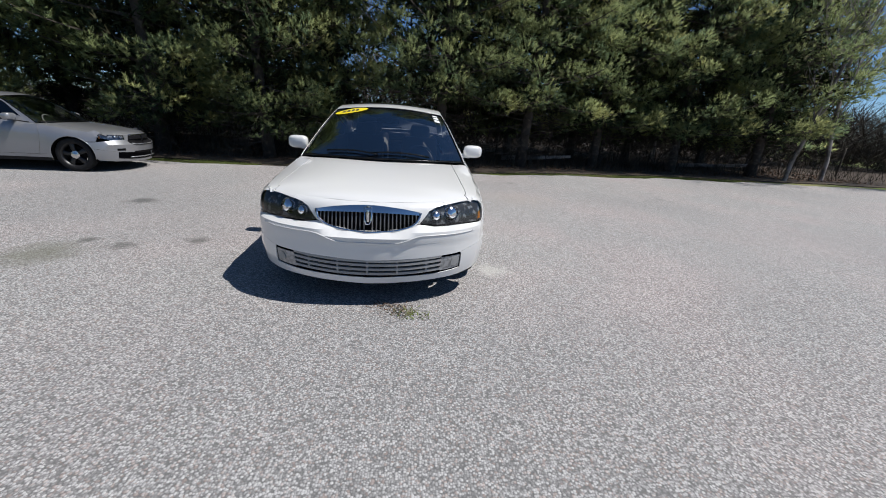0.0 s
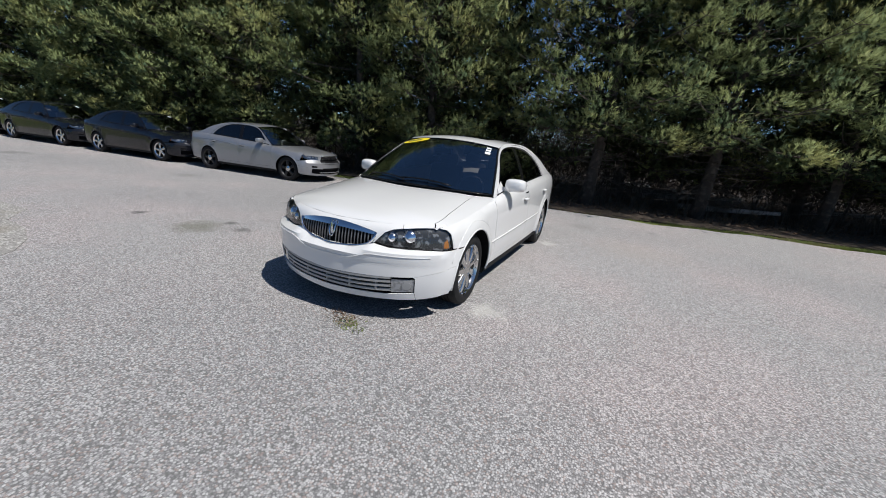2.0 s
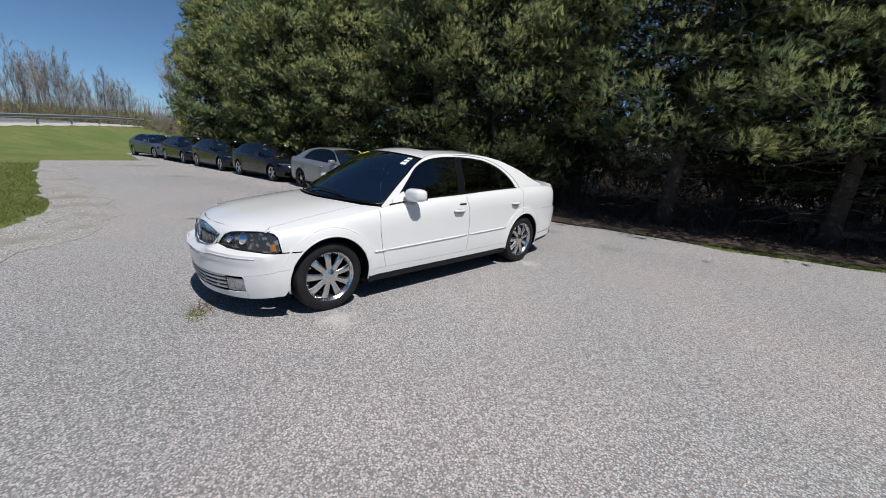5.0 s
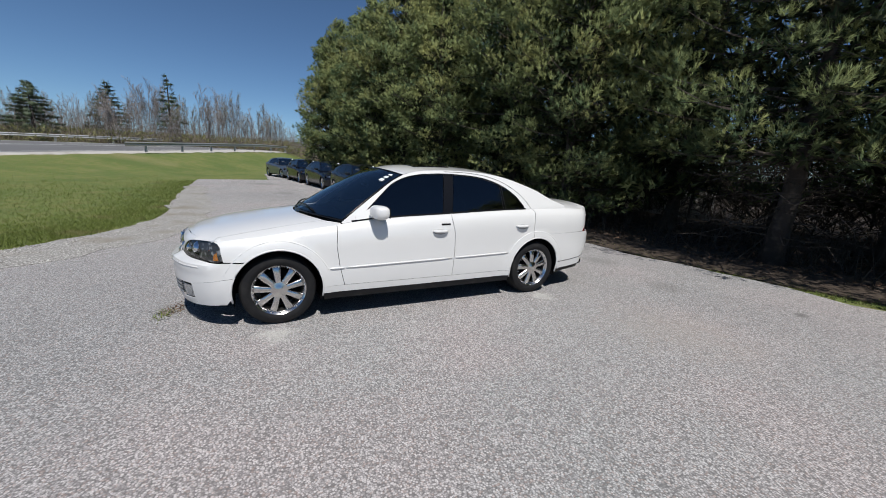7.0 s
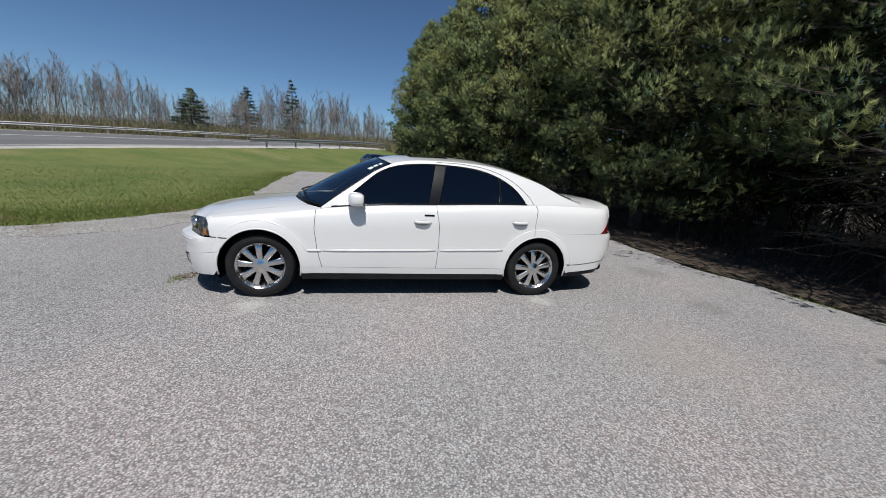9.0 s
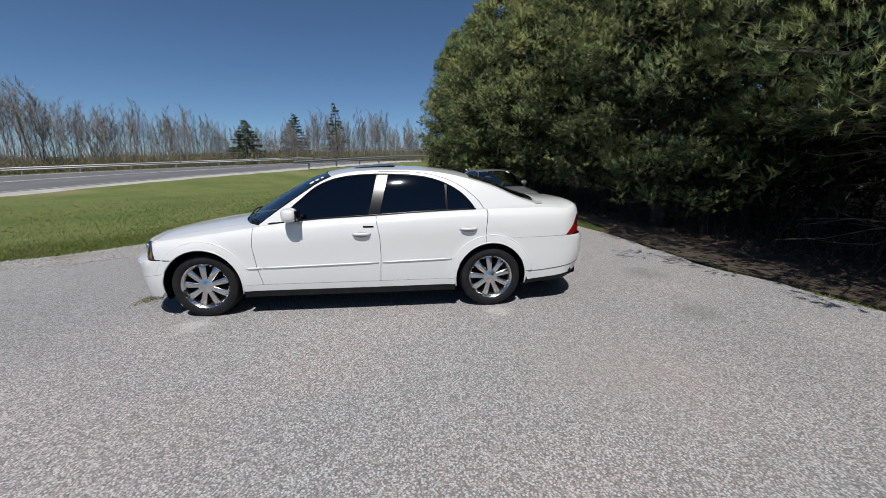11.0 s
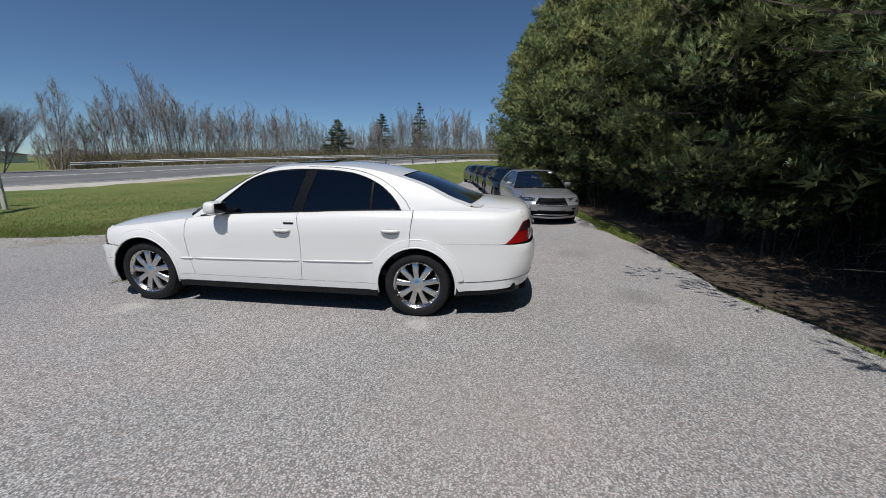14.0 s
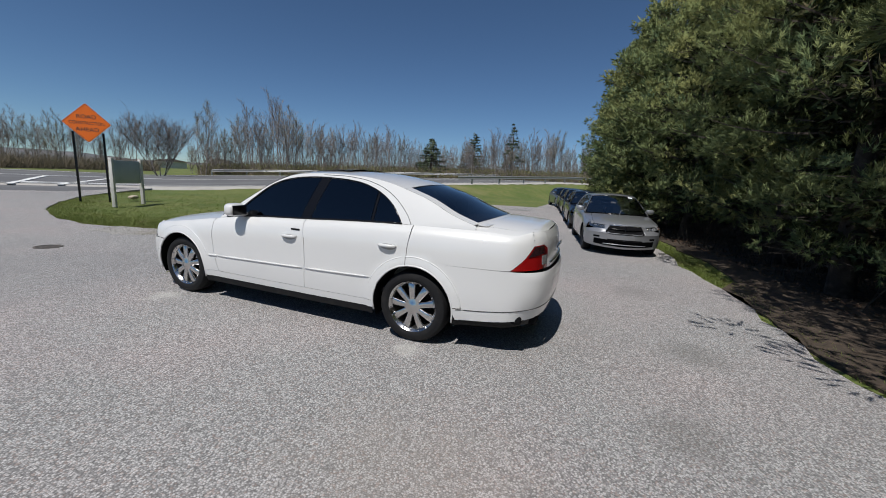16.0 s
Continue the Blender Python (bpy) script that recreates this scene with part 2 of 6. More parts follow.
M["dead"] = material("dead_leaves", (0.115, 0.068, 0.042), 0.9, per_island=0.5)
M["orange"] = material("orange_sign_face", (0.95, 0.19, 0.015), 0.45)
M["galvanised"] = material("galvanised_steel", (0.30, 0.305, 0.31), 0.5, metal=0.35, spots=((2, (0.28, 0.28, 0.28), 0.45, 0.65, 3),))
M["post_white"] = material("weathered_white_post", (0.62, 0.60, 0.56), 0.8, spots=((5, (0.45, 0.42, 0.38), 0.52, 0.7, 4),))
M["panel_grey"] = material("grey_sign_back", (0.40, 0.43, 0.46), 0.5, spots=((1.5, (0.34, 0.37, 0.40), 0.45, 0.65, 3),))
M["wall_far"] = material("pale_siding", (0.55, 0.54, 0.51), 0.8, spots=((2, (0.48, 0.47, 0.45), 0.45, 0.65, 3),))
M["roof_far"] = material("brown_roof", (0.12, 0.10, 0.09), 0.9, spots=((3, (0.16, 0.13, 0.11), 0.45, 0.65, 3),))
M["hill"] = material("distant_wood", (0.11, 0.115, 0.12), 1.0, spots=((0.12, (0.15, 0.145, 0.145), 0.45, 0.62, 5),))
M["iron"] = material("rusty_iron", (0.075, 0.068, 0.06), 0.7, metal=0.3, spots=((18, (0.13, 0.11, 0.09), 0.48, 0.62, 3),), bump=(45, 0.8, 0.006))
M["tan"] = material("tan_stone", (0.42, 0.36, 0.27), 0.9)


# ---- mesh helpers ----
def mesh_object(name, verts, faces, mat, parent=None, smooth=False, label=""):
    me = bpy.data.meshes.new(name)
    me.from_pydata(verts, [], faces)
    me.materials.append(mat)
    if smooth:
        me.shade_smooth()
    me.update()
    ob = new(name, me)
    if parent:
        ob.parent = parent
    if label:
        ob["label"] = label
    return ob


def part(name, bm, mat, parent=None, label="", smooth=False, sharp=35):
    """Links a bmesh as one mesh object under a thing or a part."""
    me = bpy.data.meshes.new(name)
    bm.to_mesh(me)
    bm.free()
    me.materials.append(mat)
    if smooth:
        me.shade_smooth()
        me.set_sharp_from_angle(angle=radians(sharp))
    ob = new(name, me)
    if parent:
        ob.parent = parent
    if label:
        ob["label"] = label
    return ob


def thing(name, label, category, group="", at=None):
    ob = new(name)
    ob.empty_display_size = 0.2
    if at:
        ob.matrix_world = at
    return tagged(ob, label, category, group)


def add_box(bm, c, size, m=None, bevel=0.0):
    g = bmesh.ops.create_cube(bm, size=1.0)["verts"]
    for v in g:
        v.co = Vector((v.co.x * size[0], v.co.y * size[1], v.co.z * size[2]))
    if bevel:
        es = list({e for v in g for e in v.link_edges})
        g = [v for v in bmesh.ops.bevel(bm, geom=es, offset=bevel, segments=2, affect="EDGES", profile=0.5)["verts"]]
        g = list({v for v in g} | {w for v in g for f in v.link_faces for w in f.verts})
    for v in g:
        v.co = (m @ v.co if m else v.co) + Vector(c)
    return g


def box(name, c, size, mat, parent=None, m=None, bevel=0.0, label=""):
    bm = bmesh.new()
    add_box(bm, c, size, m, bevel)
    return part(name, bm, mat, parent, label, smooth=bevel > 0)


def tube_verts(points, radii, sides=6, close=False):
    """Verts and faces of a tube along points."""
    verts, faces = [], []
    n = len(points)
    for i, p in enumerate(points):
        p = Vector(p)
        a = Vector(points[(i + 1) % n if close else min(i + 1, n - 1)]) - Vector(points[(i - 1) % n if close else max(i - 1, 0)])
        a.normalize()
        u = a.cross(Vector((0, 0, 1)) if abs(a.z) < 0.9 else Vector((1, 0, 0))).normalized()
        w = a.cross(u)
        r = radii[i] if isinstance(radii, (list, tuple)) else radii
        for k in range(sides):
            t = 2 * math.pi * k / sides
            verts.append(p + (u * math.cos(t) + w * math.sin(t)) * r)
    rings = n if close else n - 1
    for i in range(rings):
        for k in range(sides):
            a, b = i * sides + k, i * sides + (k + 1) % sides
            c, d = ((i + 1) % n) * sides + (k + 1) % sides, ((i + 1) % n) * sides + k
            faces.append((a, b, c, d))
    if not close:
        faces.append(tuple(range(sides))[::-1])
        faces.append(tuple((n - 1) * sides + k for k in range(sides)))
    return verts, faces


def tube(name, points, radii, mat, parent=None, sides=6, close=False, label=""):
    v, f = tube_verts(points, radii, sides, close)
    return mesh_object(name, v, f, mat, parent, True, label)


def lathe(profile, segments, axis="X"):
    """bmesh of a profile of (radius, along) turned round an axis."""
    bm = bmesh.new()
    rings = []
    for r, a in profile:
        ring = []
        for k in range(segments):
            t = 2 * math.pi * k / segments
            ring.append(bm.verts.new((a, r * math.cos(t), r * math.sin(t)) if axis == "X" else (r * math.cos(t), r * math.sin(t), a)))
        rings.append(ring)
    for i in range(len(rings) - 1):
        for k in range(segments):
            bm.faces.new((rings[i][k], rings[i][(k + 1) % segments], rings[i + 1][(k + 1) % segments], rings[i + 1][k]))
    bmesh.ops.recalc_face_normals(bm, faces=bm.faces)
    return bm


def interp(table, x):
    return float(np.interp(x, [a for a, _ in table], [b for _, b in table]))


def smooth_table(points, n=200):
    """A smooth curve through (x, y) points as a fine table (monotone cubic)."""
    xs, ys = np.array([p[0] for p in points], float), np.array([p[1] for p in points], float)
    h, d = np.diff(xs), np.diff(ys) / np.diff(xs)
    m = np.zeros(len(xs))
    m[0], m[-1] = d[0], d[-1]
    for i in range(1, len(xs) - 1):
        m[i] = 0 if d[i - 1] * d[i] <= 0 else (h[i - 1] + h[i]) / (h[i] / d[i - 1] + h[i - 1] / d[i])
    out = []
    for x in np.linspace(xs[0], xs[-1], n):
        i = min(np.searchsorted(xs, x, side="right") - 1, len(xs) - 2)
        t = (x - xs[i]) / h[i]
        y = (2 * t ** 3 - 3 * t * t + 1) * ys[i] + (t ** 3 - 2 * t * t + t) * h[i] * m[i] + (-2 * t ** 3 + 3 * t * t) * ys[i + 1] + (t ** 3 - t * t) * h[i] * m[i + 1]
        out.append((x, float(y)))
    return out


def sstep(a, b, x):
    t = min(max((x - a) / (b - a), 0.0), 1.0)
    return t * t * (3 - 2 * t)


def patch(outlines, mapping, step, thick, centre, inward=True):
    """A curved sheet with thickness: outlines in two flat coordinates, cut into a grid and bent by mapping into space."""
    bm = bmesh.new()
    for outline in outlines:
        pts = []
        for i, p in enumerate(outline):
            q = outline[(i + 1) % len(outline)]
            k = max(1, int(math.hypot(q[0] - p[0], q[1] - p[1]) / step))
            pts += [(p[0] + (q[0] - p[0]) * j / k, p[1] + (q[1] - p[1]) * j / k) for j in range(k)]
        sub = bmesh.new()
        sub.faces.new([sub.verts.new((a, b, 0)) for a, b in pts])
        for axis in (0, 1):
            lo, hi = min(p[axis] for p in pts), max(p[axis] for p in pts)
            for j in range(1, int((hi - lo) / step) + 1):
                c = lo + (hi - lo) * j / (int((hi - lo) / step) + 1)
                co, no = [0, 0, 0], [0, 0, 0]
                co[axis], no[axis] = c, 1
                bmesh.ops.bisect_plane(sub, geom=sub.verts[:] + sub.edges[:] + sub.faces[:], dist=1e-5, plane_co=co, plane_no=no)
        index = {v: bm.verts.new(mapping(v.co.x, v.co.y)) for v in sub.verts}
        for f in sub.faces:
            bm.faces.new([index[v] for v in f.verts])
        sub.free()
    bmesh.ops.remove_doubles(bm, verts=bm.verts, dist=0.0008)
    bmesh.ops.dissolve_degenerate(bm, edges=bm.edges, dist=0.0005)
    bm.normal_update()
    c = Vector(centre)
    if sum(f.normal.dot(f.calc_center_median() - c) * f.calc_area() for f in bm.faces) < 0:
        bmesh.ops.reverse_faces(bm, faces=bm.faces)
    bm.normal_update()
    if thick:
        bmesh.ops.solidify(bm, geom=bm.faces[:], thickness=thick)
        bm.normal_update()
    return bm


# ---- saloon cars ----
class Shell:
    """The outer form of a saloon: nose at negative y, front axle at y = 0, left side at positive x."""
    centre = (0, 1.5, 0.7)

    def __init__(self, warp):
        self.warp = warp
        half = [(0.0, -0.880), (0.20, -0.868), (0.40, -0.825), (0.60, -0.745), (0.74, -0.645), (0.85, -0.52), (0.888, -0.38), (0.902, -0.18), (0.907, 0.05), (0.912, 0.5), (0.915, 1.2),
                (0.915, 1.9), (0.905, 2.6), (0.885, 3.1), (0.86, 3.45), (0.82, 3.72), (0.765, 3.88), (0.66, 3.985), (0.48, 4.045), (0.25, 4.072), (0.0, 4.08)]
        p = np.array(half)
        ext = np.vstack([[-p[1][0], p[1][1]], p, [-p[-2][0], p[-2][1]]])
        pts = []
        for i in range(1, len(ext) - 2):
            for t in np.linspace(0, 1, 24, endpoint=False):
                a, b, c, d = ext[i - 1], ext[i], ext[i + 1], ext[i + 2]
                pts.append(0.5 * (2 * b + (c - a) * t + (2 * a - 5 * b + 4 * c - d) * t * t + (3 * b - a - 3 * c + d) * t ** 3))
        pts.append(ext[-2])
        self.pts = np.array(pts)
        self.s = np.concatenate([[0], np.cumsum(np.hypot(*np.diff(self.pts, axis=0).T))])
        self.S = self.s[-1]
        self.crown_front = smooth_table([(-0.90, 0.742), (-0.733, 0.767), (-0.715, 0.780), (-0.66, 0.800), (-0.5, 0.836), (-0.2, 0.888), (0.3, 0.950), (0.8, 0.985)])
        self.crown_rear = smooth_table([(3.0, 1.17), (3.4, 1.140), (3.7, 1.122), (3.88, 1.108), (3.94, 1.096), (3.968, 1.070), (4.1, 0.99)])
        self.belt = smooth_table([(-0.9, 0.72), (-0.45, 0.78), (0.0, 0.835), (0.5, 0.905), (0.75, 0.94), (1.7, 1.0), (2.75, 1.045), (3.2, 1.05), (3.45, 1.05), (3.8, 1.03), (4.1, 0.96)])
        self.rail = smooth_table([(0.56, 0.925), (0.72, 1.045), (0.95, 1.205), (1.15, 1.335), (1.32, 1.405), (1.55, 1.440), (1.85, 1.450), (2.2, 1.440), (2.5, 1.400), (2.75, 1.335), (2.95, 1.270), (3.22, 1.150), (3.42, 1.085)])

        # the upper edge of the body sides, from the nose to the tail
        edge = []
        for s in np.linspace(0, self.S, 500):
            x, y, nx, ny = self.plan(s)
            it = self.top_inset(s, y)
            f, r = 1 - sstep(-0.72, -0.42, y), sstep(3.72, 3.95, y)
            it += 0.072 * f + 0.045 * r
            edge.append((y - ny * it, max(x - nx * it, 0.0), self.edge_height(x, y)))
        keep, last = [], -9
        for e in edge:
            if e[0] > last + 1e-4:
                keep.append(e)
                last = e[0]
        self.edge = np.array(keep)

    def edge_height(self, x, y):
        f, r = 1 - sstep(-0.72, -0.42, y), sstep(3.72, 3.95, y)
        z = interp(self.belt, y)
        z = z * (1 - f) + f * (0.765 + 0.010 * min(1, x / 0.6))
        return z * (1 - r) + r * 1.068

    def plan(self, s):
        """Place and outward normal on the plan outline at arc length s."""
        x, y = np.interp(s, self.s, self.pts[:, 0]), np.interp(s, self.s, self.pts[:, 1])
        e = 0.01
        dx = np.interp(s + e, self.s, self.pts[:, 0]) - np.interp(s - e, self.s, self.pts[:, 0])
        dy = np.interp(s + e, self.s, self.pts[:, 1]) - np.interp(s - e, self.s, self.pts[:, 1])
        if s < 0.015 or s > self.S - 0.015:
            dx, dy = (1, 0) if s < 1 else (-1, 0)
        h = math.hypot(dx, dy)
        return float(x), float(y), dy / h, -dx / h

    def s_y(self, y):
        return float(np.interp(y, self.pts[:, 1], self.s))

    def s_nose(self, x):
        k = int(np.argmax(self.pts[:, 0] > 0.84))
        return math.copysign(float(np.interp(abs(x), self.pts[:k, 0], self.s[:k])), x)

    def s_tail(self, x):
        """Arc length on the tail; may pass the middle to the other side."""
        k = int(len(self.pts) - np.argmax(self.pts[::-1, 0] > 0.82))
        v = float(np.interp(-abs(x), -self.pts[k:, 0], self.s[k:]))
        return v if x >= 0 else 2 * self.S - v

    def top_inset(self, s, y):
        f, r = 1 - sstep(-0.75, -0.2, y), sstep(3.5, 4.0, y)
        side = 0.062 + 0.028 * sstep(0.2, 0.9, y)
        return side * (1 - f) * (1 - r) + 0.075 * f + 0.055 * r

    def hull_width(self, y):
        """Half the width of the upper edge at y."""
        return max(float(np.interp(y, self.edge[:, 0], self.edge[:, 1])), 0.02)

    def hull(self, a, y):
        """Bonnet and boot lid: height over a (share of the half width) and y."""
        w = self.hull_width(y)
        c = interp(self.crown_front, y) if y < 1.5 else interp(self.crown_rear, y)
        b = min(float(np.interp(y, self.edge[:, 0], self.edge[:, 2])), c - 0.001)
        return a * w, y, c - (c - b) * abs(a) ** 3.2

    def skin_raw(self, s, z):
        sign = 1
        if s < 0:
            s, sign = -s, -sign
        if s > self.S:
            s, sign = 2 * self.S - s, -sign
        x, y, nx, ny = self.plan(s)
        it = self.top_inset(s, y)
        f, r = 1 - sstep(-0.72, -0.42, y), sstep(3.72, 3.95, y)
        ztop = self.edge_height(x, y)
        zz = min(z, ztop)
        v = (zz - 0.2) / (ztop - 0.2)
        k = max(0.0, (v - 0.72) / 0.28)
        ins = it * (1 - math.sqrt(max(0.0, 1 - min(k, 1.0) ** 2)))
        ins += 0.035 * max(0.0, (0.42 - v) / 0.42) ** 2
        # bumper ledges
        zl = 0.575 - 0.03 * (1 - sstep(0.10, 0.38, x))
        ins += f * (0.072 * sstep(zl, zl + 0.03, zz) - 0.012 * sstep(0.50, 0.515, zz) * (1 - sstep(zl, zl + 0.03, zz)))
        ins += r * (0.045 * sstep(0.735, 0.765, zz) + 0.055 * (1 - sstep(0.22, 0.60, zz)))
        # crease along the lower doors and swollen wheel arches
        for yc in (0.0, 2.909):
            d = math.hypot(y - yc, zz - 0.325)
            ins -= 0.016 * (1 - sstep(0.425, 0.468, d))
        return sign * (x - nx * ins), y - ny * ins, zz

    def inside(self, s, z, d):
        """A point d metres behind the outer skin."""
        x, y, z = self.skin_raw(s, z)
        t = abs(s) if abs(s) <= self.S else 2 * self.S - abs(s)
        _, _, nx, ny = self.plan(t)
        side = (1 if s >= 0 else -1) * (1 if abs(s) <= self.S else -1)
        return self.warp(x - side * nx * d, y - ny * d, z)

    def glasshouse_raw(self, y, z):
        w = self.hull_width(y)
        b = interp(self.belt, y)
        d = max(0.0, z - b)
        return w - 0.40 * d - 0.36 * d * d, y, z

    def skin(self, s, z):
        return self.warp(*self.skin_raw(s, z))

    def side(self, y, z):
        return self.skin(self.s_y(y), z)

    def top(self, a, y):
        return self.warp(*self.hull(a, y))

    def glasshouse(self, y, z):
        return self.warp(*self.glasshouse_raw(y, z))

    def roof(self, a, y):
        q = 1 - a * a
        ye = y + 0.105 * q * (1 - sstep(1.22, 1.75, y)) - 0.05 * q * sstep(2.3, 2.72, y)
        x, _, z = self.glasshouse_raw(ye, interp(self.rail, ye))
        return self.warp(a * x, y, z + 0.042 * (1 - a * a) + 0.004)

    def windscreen(self, a, b, grow=0.0):
        ye = 0.58 + (1.30 - 0.58) * b
        x, _, z = self.glasshouse_raw(ye, interp(self.rail, ye))
        q = 1 - a * a
        return self.warp(a * (x - 0.012), ye - q * (0.33 * (1 - b) + 0.105 * b), z + q * (0.025 * (1 - b) + 0.044 * b) + 0.03 * q * b * (1 - b) * 2 + grow)

    def backlight(self, a, b):
        ye = 2.70 + (3.40 - 2.70) * b
        x, _, z = self.glasshouse_raw(ye, interp(self.rail, ye))
        q = 1 - a * a
        return self.warp(a * (x - 0.01), ye + q * (0.05 * (1 - b) + 0.12 * b), z + q * (0.046 - 0.005 * b) + 0.002)


def arc(yc, zc, r, a0, a1, n=18):
    return [(yc + r * math.cos(radians(a0 + (a1 - a0) * i / n)), zc + r * math.sin(radians(a0 + (a1 - a0) * i / n))) for i in range(n + 1)]


def mirrored(ob, parent, name=None):
    """The same part on the other side of the car."""
    me = ob.data.copy()
    me.transform(Matrix.Diagonal((-1, 1, 1, 1)))
    me.flip_normals()
    o = new(name or ob.name.split(".")[0], me)
    o.parent = parent
    if "label" in ob:
        o["label"] = ob["label"]
    return o


def wheel(parent, at, style, radius, side):
    """One road wheel: tyre with tread grooves, rim, spokes and brake disc."""
    hub = thing("wheel", "", "")
    hub.parent = parent
    hub.location = at
    if side < 0:
        hub.rotation_euler = (0, 0, math.pi)
    R, W, r = radius, 0.115, radius * 0.70
    prof = [(r - 0.006, -W + 0.02), (r + 0.012, -W + 0.006), (R - 0.055, -W), (R - 0.02, -W + 0.012), (R - 0.004, -W + 0.035), (R, -0.045), (R - 0.010, -0.042), (R - 0.010, -0.034), (R, -0.031), (R, -0.006), (R - 0.010, -0.003),
            (R - 0.010, 0.003), (R, 0.006), (R, 0.031), (R - 0.010, 0.034), (R - 0.010, 0.042), (R, 0.045), (R - 0.004, W - 0.035), (R - 0.02, W - 0.012), (R - 0.055, W), (r + 0.03, W - 0.001), (r + 0.012, W - 0.006), (r - 0.006, W - 0.02)]
    tyre = lathe(prof, 64)
    # flat patch where it bears on the ground
    for v in tyre.verts:
        if v.co.z < -R + 0.006:
            v.co.z = -R + 0.006
    part("tyre", tyre, M["rubber"], hub, "black tyre with grooved tread", smooth=True, sharp=30)
    metal = M["wheel_chrome"] if style == "chrome" else M["steel_black"] if style == "steel" else M["wheel_chrome"]
    rim = lathe([(r - 0.024, 0.072), (r - 0.014, W - 0.026), (r + 0.002, W - 0.012), (r + 0.006, W - 0.018)], 56)
    part("rim", rim, metal, hub, smooth=True)
    # barrel and disc are darkened in colour to shade the gaps between spokes
    barrel = lathe([(r - 0.004, -W + 0.02), (r - 0.03, -0.05), (r - 0.035, 0.03), (r - 0.025, 0.071)], 48)
    part("rim_barrel", barrel, M["barrel"], hub, "inside of the rim, coloured dark for the shade there", smooth=True)
    disc = lathe([(0.0, 0.012), (r * 0.72, 0.012), (r * 0.72, 0.0), (0.0, 0.0)], 36)
    part("brake_disc", disc, M["dark"], hub, "brake disc coloured near black as if shaded by the spokes", smooth=True)
    n, outer, inner, front = (9, 0.034, 0.024, 0.092) if style == "chrome" else (5, 0.050, 0.034, 0.078)
    cap = lathe([(0.0, front + 0.010), (0.026, front + 0.009), (0.038, front + 0.003), (r * 0.33, front - 0.003), (r * 0.36, front - 0.02), (r * 0.36, 0.03), (0, 0.03)], 36)
    part("hub_cap", cap, metal if style != "steel" else M["wheel_chrome"], hub, smooth=True)
    for k in range(n):
        bm = bmesh.new()
        rings = []
        for rr, hw, xf, xb in ((r * 0.30, inner, front - 0.002, front - 0.035), (r * 0.62, (inner + outer) / 2, front - 0.001, front - 0.035), (r * 0.90, outer, front - 0.006, front - 0.04), (r - 0.016, outer + 0.006, front - 0.012, front - 0.05)):
            rings.append([bm.verts.new(c) for c in ((xb, -hw, rr), (xf - 0.006, -hw, rr), (xf, -hw + 0.007, rr), (xf, hw - 0.007, rr), (xf - 0.006, hw, rr), (xb, hw, rr))])
        for i in range(3):
            for j in range(5):
                bm.faces.new((rings[i][j], rings[i][j + 1], rings[i + 1][j + 1], rings[i + 1][j]))
        bmesh.ops.rotate(bm, verts=bm.verts, cent=(0, 0, 0), matrix=Matrix.Rotation(2 * math.pi * (k + 0.12) / n, 3, "X"))
        bmesh.ops.recalc_face_normals(bm, faces=bm.faces)
        part("spoke", bm, metal, hub, smooth=True, sharp=50)
    if style == "chrome":
        for k in range(18):
            t = 2 * math.pi * (k + 0.5) / 18
            bm = lathe([(0.0, W - 0.012), (0.006, W - 0.013), (0.008, W - 0.022)], 8)
            bmesh.ops.translate(bm, verts=bm.verts, vec=(0, (r - 0.010) * math.cos(t), (r - 0.010) * math.sin(t)))
            part("rivet", bm, M["chrome"], hub, smooth=True)
    return hub


WINDOW = [(0.735, 0.955), (0.95, 1.150), (1.14, 1.300), (1.30, 1.362), (1.50, 1.395), (1.75, 1.407), (2.0, 1.400), (2.2, 1.380), (2.40, 1.325), (2.55, 1.250), (2.66, 1.160), (2.735, 1.065)]


def belt_line(sh, y):
    return interp(sh.belt, y) + 0.006


def window_piece(sh, y0, y1, lean0=0.0, lean1=0.0):
    """The part of the side window outline between two leaning cuts."""
    tbl = smooth_table(WINDOW, 60)

    def cut(y, lean):
        if not lean:
            lo = min(max(y, WINDOW[0][0]), WINDOW[-1][0])
            return lo, lo
        return y, y + lean * (interp(tbl, y) - belt_line(sh, y)) / 0.4
    b0, t0 = cut(y0, lean0)
    b1, t1 = cut(y1, lean1)
    pts = [(t0, interp(tbl, t0))] + [(y, z) for y, z in tbl if t0 + 0.01 < y < t1 - 0.01] + [(t1, interp(tbl, t1))]
    return pts + [(b1, belt_line(sh, b1)), (b0, belt_line(sh, b0))]


